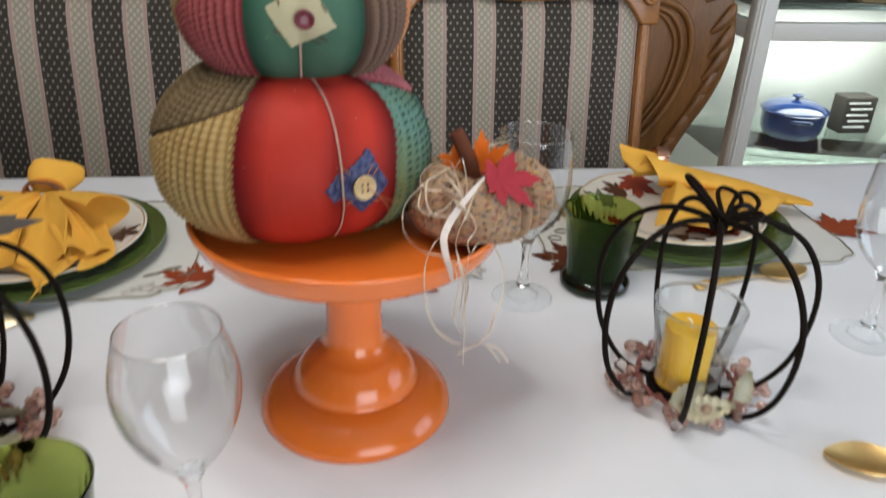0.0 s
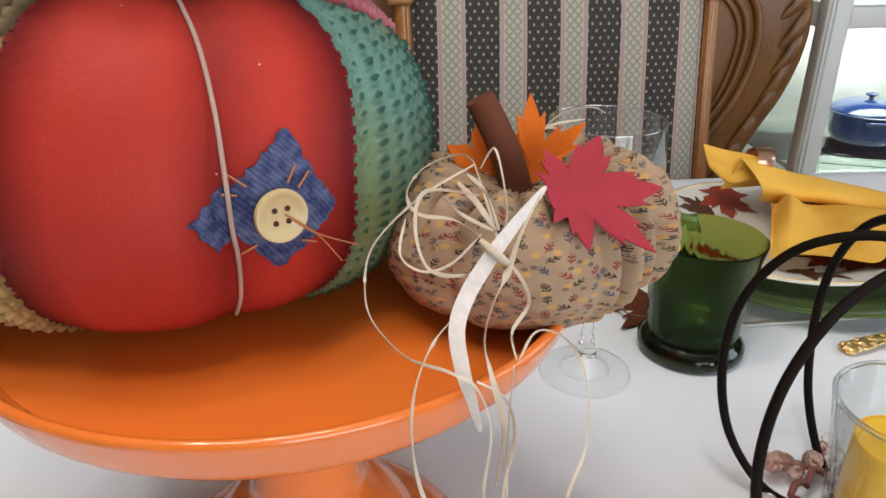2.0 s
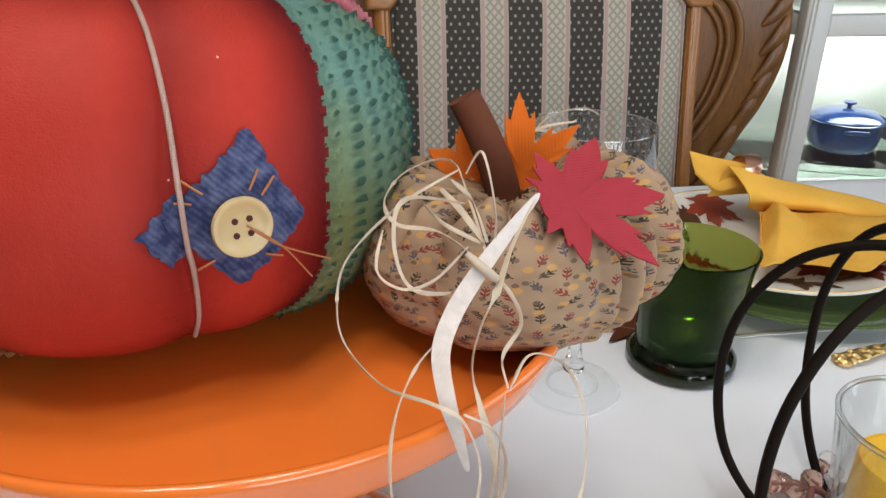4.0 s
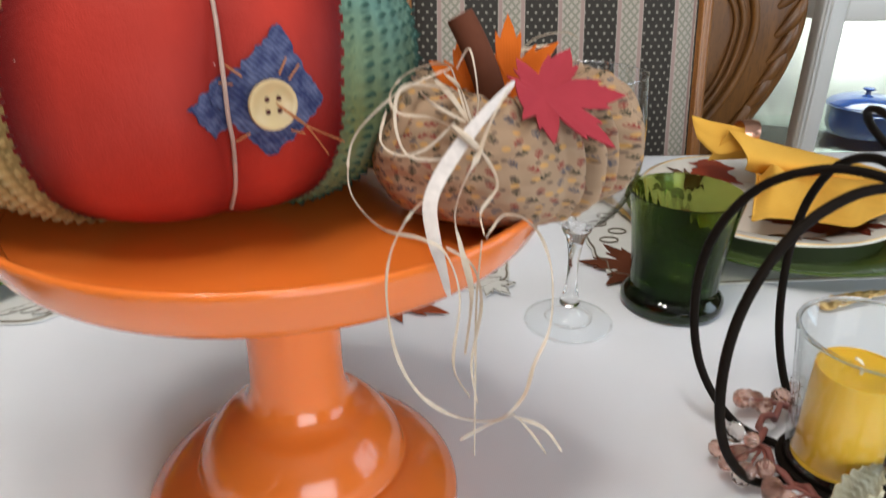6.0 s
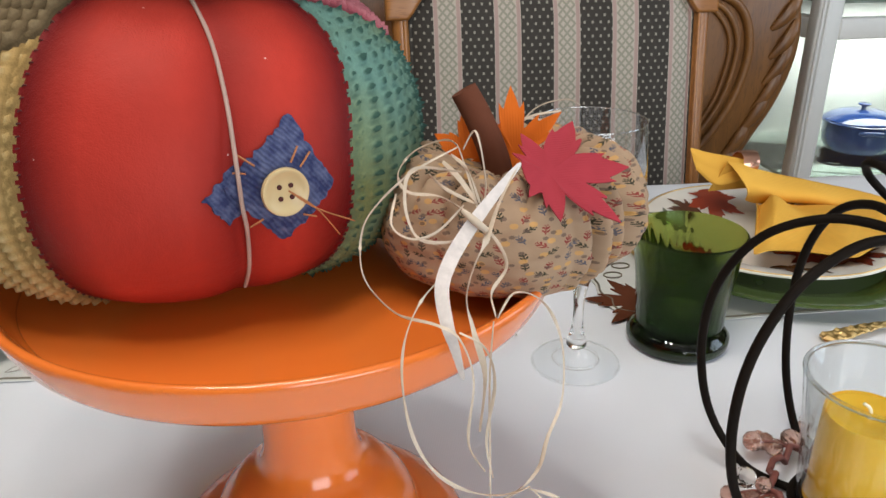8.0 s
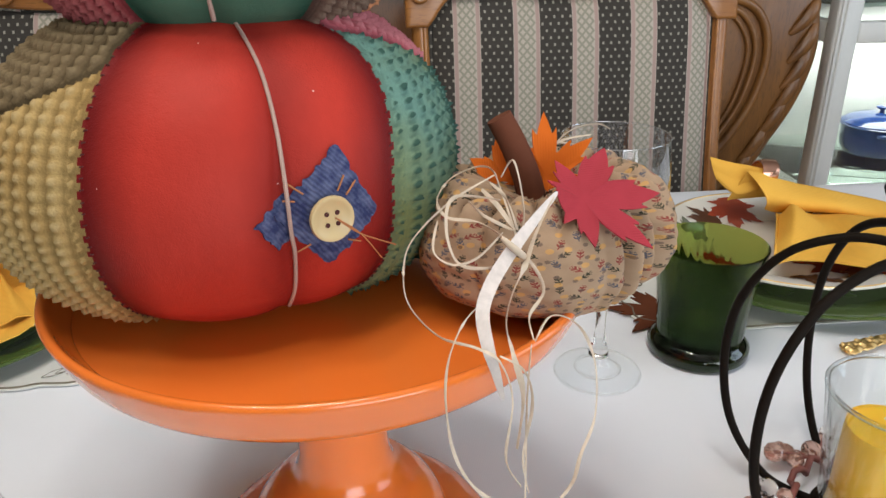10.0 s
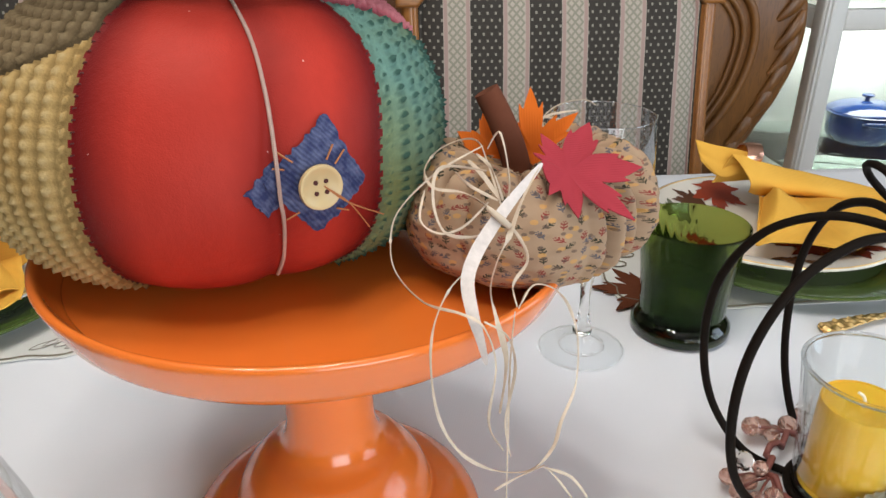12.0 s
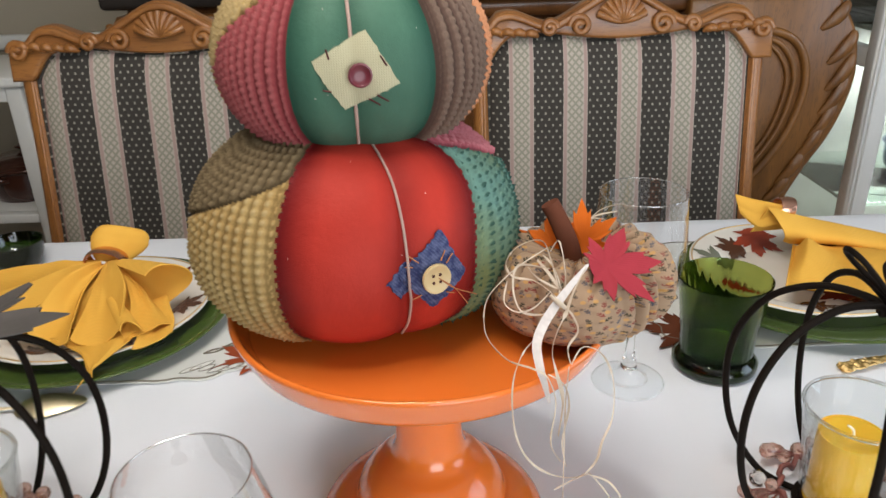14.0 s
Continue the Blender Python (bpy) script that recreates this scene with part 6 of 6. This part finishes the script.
def bracket(mirror):
    """A swelling carved bracket at a corner of the sideboard."""
    edge = smooth_line([(0.90, 0, 0.30), (0.905, 0, 0.45), (0.92, 0, 0.53), (0.957, 0, 0.61), (1.002, 0, 0.69), (1.032, 0, 0.775), (1.041, 0, 0.86), (1.022, 0, 0.95), (0.97, 0, 1.03)], 6)
    outline = [(p.x, p.z) for p in edge] + [(0.62, 1.03), (0.62, 0.30)]
    bm = slab(outline, 0.09, 0.012)
    m = Matrix.Translation((0, 1.29, 0))
    if mirror:
        m = Matrix.Translation((0.26, 1.29, 0)) @ Matrix.Diagonal((-1, 1, 1, 1))
    bmesh.ops.transform(bm, matrix=m, verts=bm.verts)
    part("bracket", bm, HONEY_SIDE, sideboard, "swelling carved oak bracket")
    for k in range(9):
        t = k / 8
        i = int((0.22 + 0.70 * t) * (len(edge) - 1))
        p = edge[i]
        ln = 0.030 + 0.022 * math.sin(t * 3)
        pts = [(p.x - 0.018, 0.002, p.z + ln * 1.0), (p.x - 0.026, -0.006, p.z + ln * 0.45), (p.x - 0.044, -0.007, p.z - ln * 0.20), (p.x - 0.070, 0.001, p.z - ln * 0.80)]
        b2 = tube(smooth_line(pts, 5), 0.0135, 10, taper=lambda q: 0.25 + 0.95 * math.sin(math.pi * (0.1 + 0.85 * q)))
        for v in b2.verts:
            v.co.y *= 0.55
        bmesh.ops.transform(b2, matrix=m, verts=b2.verts)
        part("acanthus_leaf", b2, HONEY_SIDE, sideboard)
    for inset, r in ((0.0, 0.010), (0.028, 0.007), (0.046, 0.005)):
        pts = [(0.70, -0.002, 0.90 - inset), (0.78, -0.004, 0.955 - inset * 0.8), (0.875 - inset, -0.004, 0.93 - inset * 0.4), (0.915 - inset, -0.004, 0.84), (0.895 - inset, -0.004, 0.72), (0.83 - inset * 0.8, -0.004, 0.61 + inset * 0.4), (0.755, -0.003, 0.545 + inset), (0.70, -0.002, 0.52 + inset)]
        b3 = tube(smooth_line(pts, 8), r, 10)
        bmesh.ops.transform(b3, matrix=m, verts=b3.verts)
        part("moulding", b3, HONEY_SIDE, sideboard)


HONEY_SIDE = wood("oak_bracket", (0.30, 0.128, 0.030), (0.115, 0.044, 0.010), 0.40, 7, "Z", 0.15)
bracket(False)
bracket(True)


# ---------------------------------------------------------------- white display cabinets
def display_cabinet(x0, x1, front, back, label):
    """A painted cabinet with glass front and sides, glass shelves and a lit inside."""
    g = thing("display_cabinet", label, "cabinet", (0, 0, 0))
    post = 0.066
    for x in (x0, x1 - post):
        for y in (front, back - 0.04):
            part("post", block((x, y, 0.0), (x + post, y + 0.045, 1.45), 0.006), WHITE, g)
            if y == front:
                for q in (0.006, 0.018):
                    part("post_bead", block((x + q, y - 0.006, 0.20), (x + q + 0.008, y, 1.40), 0.003), WHITE, g)
    for z0, z1 in ((0.0, 0.14), (0.815, 0.868), (1.36, 1.45)):
        part("rail", block((x0 + post, front + 0.001, z0), (x1 - post, front + 0.039, z1), 0.005), WHITE, g)
        for x in (x0, x1 - 0.04):
            part("rail", block((x + 0.001, front + 0.04, z0), (x + 0.039, back - 0.04, z1), 0.004), WHITE, g)
    part("cabinet_top", block((x0 - 0.02, front - 0.02, 1.45), (x1 + 0.02, back + 0.01, 1.48), 0.006), WHITE, g)
    part("cabinet_floor", block((x0 + 0.04, front + 0.04, 0.12), (x1 - 0.04, back - 0.02, 0.14), 0), WHITE, g)
    part("cabinet_back", block((x0 + 0.04, back - 0.02, 0.14), (x1 - 0.04, back, 1.45), 0), WHITE, g)
    for z in (0.409, 0.90):
        s = part("shelf", block((x0 + 0.044, front + 0.044, z), (x1 - 0.044, back - 0.024, z + 0.010), 0.002), SHELF_GLASS, g, "green-edged glass shelf")
        s.visible_shadow = False
    for z0, z1 in ((0.14, 0.815), (0.868, 1.36)):
        p = part("pane", block((x0 + post - 0.004, front + 0.018, z0 - 0.004), (x1 - post + 0.004, front + 0.022, z1 + 0.004), 0), PANE, g, smooth=False)
        p.visible_shadow = False
        for x in (x0 + 0.018, x1 - 0.022):
            p = part("pane", block((x, front + 0.036, z0 - 0.004), (x + 0.004, back - 0.036, z1 + 0.004), 0), PANE, g, smooth=False)
            p.visible_shadow = False
    return g


SHELF_GLASS = glass("shelf_glass", (0.80, 0.93, 0.88))
display_cabinet(1.185, 2.25, 1.47, 2.05, "white painted display cabinet with glass shelves, lit inside")


def shelf_unit(x0, x1, front, back, label):
    """A low open stand of slim painted posts with two shelves."""
    g = thing("shelf_unit", label, "shelf", (0, 0, 0))
    for x in (x0, x1 - 0.045):
        for y in (front, back - 0.04):
            part("post", block((x, y, 0.0), (x + 0.045, y + 0.04, 0.845), 0.006), WHITE, g)
    part("shelf_top", block((x0 - 0.012, front - 0.015, 0.846), (x1 + 0.012, back + 0.01, 0.872), 0.007), WHITE, g)
    part("apron", block((x0 + 0.046, front + 0.006, 0.805), (x1 - 0.046, front + 0.030, 0.845), 0.004), WHITE, g)
    for z in (0.12, 0.462):
        part("shelf", block((x0 + 0.002, front + 0.041, z), (x1 - 0.002, back - 0.041, z + 0.026), 0.003), WHITE, g)
        part("shelf_edge", block((x0 + 0.046, front + 0.004, z), (x1 - 0.046, front + 0.040, z + 0.026), 0.003), WHITE, g)
    return g


shelf_unit(-1.80, -1.065, 1.47, 1.86, "low open shelf stand painted white against the wall")


def dutch_oven(place, k, material, label):
    g = thing("dutch_oven", label, "cooking pot", place)
    part("pot", lathe([(p.x * k, p.z * k) for p in smooth_line([(0, 0, 0), (0.085, 0, 0), (0.098, 0, 0.006), (0.108, 0, 0.03), (0.112, 0, 0.085), (0.114, 0, 0.09), (0.110, 0, 0.092), (0, 0, 0.092)], 4)], 56), material, g)
    part("lid", lathe([(p.x * k, p.z * k) for p in smooth_line([(0, 0, 0.093), (0.112, 0, 0.093), (0.116, 0, 0.097), (0.113, 0, 0.102), (0.09, 0, 0.116), (0.05, 0, 0.128), (0, 0, 0.132)], 4)], 56), material, g)
    part("knob", lathe([(p.x * k, p.z * k) for p in smooth_line([(0, 0, 0.130), (0.008, 0, 0.131), (0.007, 0, 0.138), (0.018, 0, 0.144), (0.018, 0, 0.150), (0, 0, 0.153)], 4)], 24), material, g)
    for s in (-1, 1):
        grip = part("handle", tube(smooth_line([(s * 0.110 * k, -0.032 * k, 0.075 * k), (s * 0.126 * k, -0.024 * k, 0.078 * k), (s * 0.129 * k, 0, 0.079 * k), (s * 0.126 * k, 0.024 * k, 0.078 * k), (s * 0.110 * k, 0.032 * k, 0.075 * k)], 6), 0.008 * k, 8), material, g)
        grip.rotation_euler = (0, 0, radians(74))
    return g


dutch_oven((1.600, 1.80, 0.4195), 0.97, BLUE, "glossy blue enamelled dutch oven with lid on a glass shelf")
dutch_oven((-1.215, 1.665, 0.489), 1.0, BROWNPOT, "dark brown enamelled pot on the open shelf stand")


def woven_basket(place, size, material, label):
    """A low basket of stacked canes."""
    g = thing("basket", label, "basket", place)
    w, d, h = size
    for k in range(int(h / 0.012)):
        z = 0.006 + 0.012 * k
        out = 0.001 * (k % 2)
        ring = [(-w / 2 - out, -d / 2 - out, z), (w / 2 + out, -d / 2 - out, z), (w / 2 + out, d / 2 + out, z), (-w / 2 - out, d / 2 + out, z)]
        pts = []
        for i in range(4):
            a, b = Vector(ring[i]), Vector(ring[(i + 1) % 4])
            pts += [a.lerp(b, q / 8) for q in range(8)]
        part("cane", tube(pts, 0.0066, 7, closed=True), material, g)
    part("bottom", block((-w / 2, -d / 2, 0.0), (w / 2, d / 2, 0.006), 0.001), material, g)
    return g


TAN_CANE = plain("tan_cane", (0.30, 0.21, 0.11), 0.6, grain=0.3, scale=90)
woven_basket((1.42, 1.72, 0.911), (0.22, 0.28, 0.16), BLIND, "dark woven basket on the upper glass shelf")
woven_basket((1.72, 1.72, 0.911), (0.26, 0.28, 0.14), TAN_CANE, "tan woven basket on the upper glass shelf")
tin = thing("tin", "black tin with rows of pale marks beside the blue pot", "tin", (1.85, 1.83, 0.4195))
part("can", block((-0.062, -0.04, 0.0), (0.062, 0.04, 0.135), 0.006), BLIND, tin)
for k in range(5):
    part("mark", block((-0.05 + 0.012 * (k % 2), -0.0425, 0.022 + 0.022 * k), (0.034 + 0.012 * (k % 2), -0.0402, 0.030 + 0.022 * k), 0.0005), WHITE, tin)
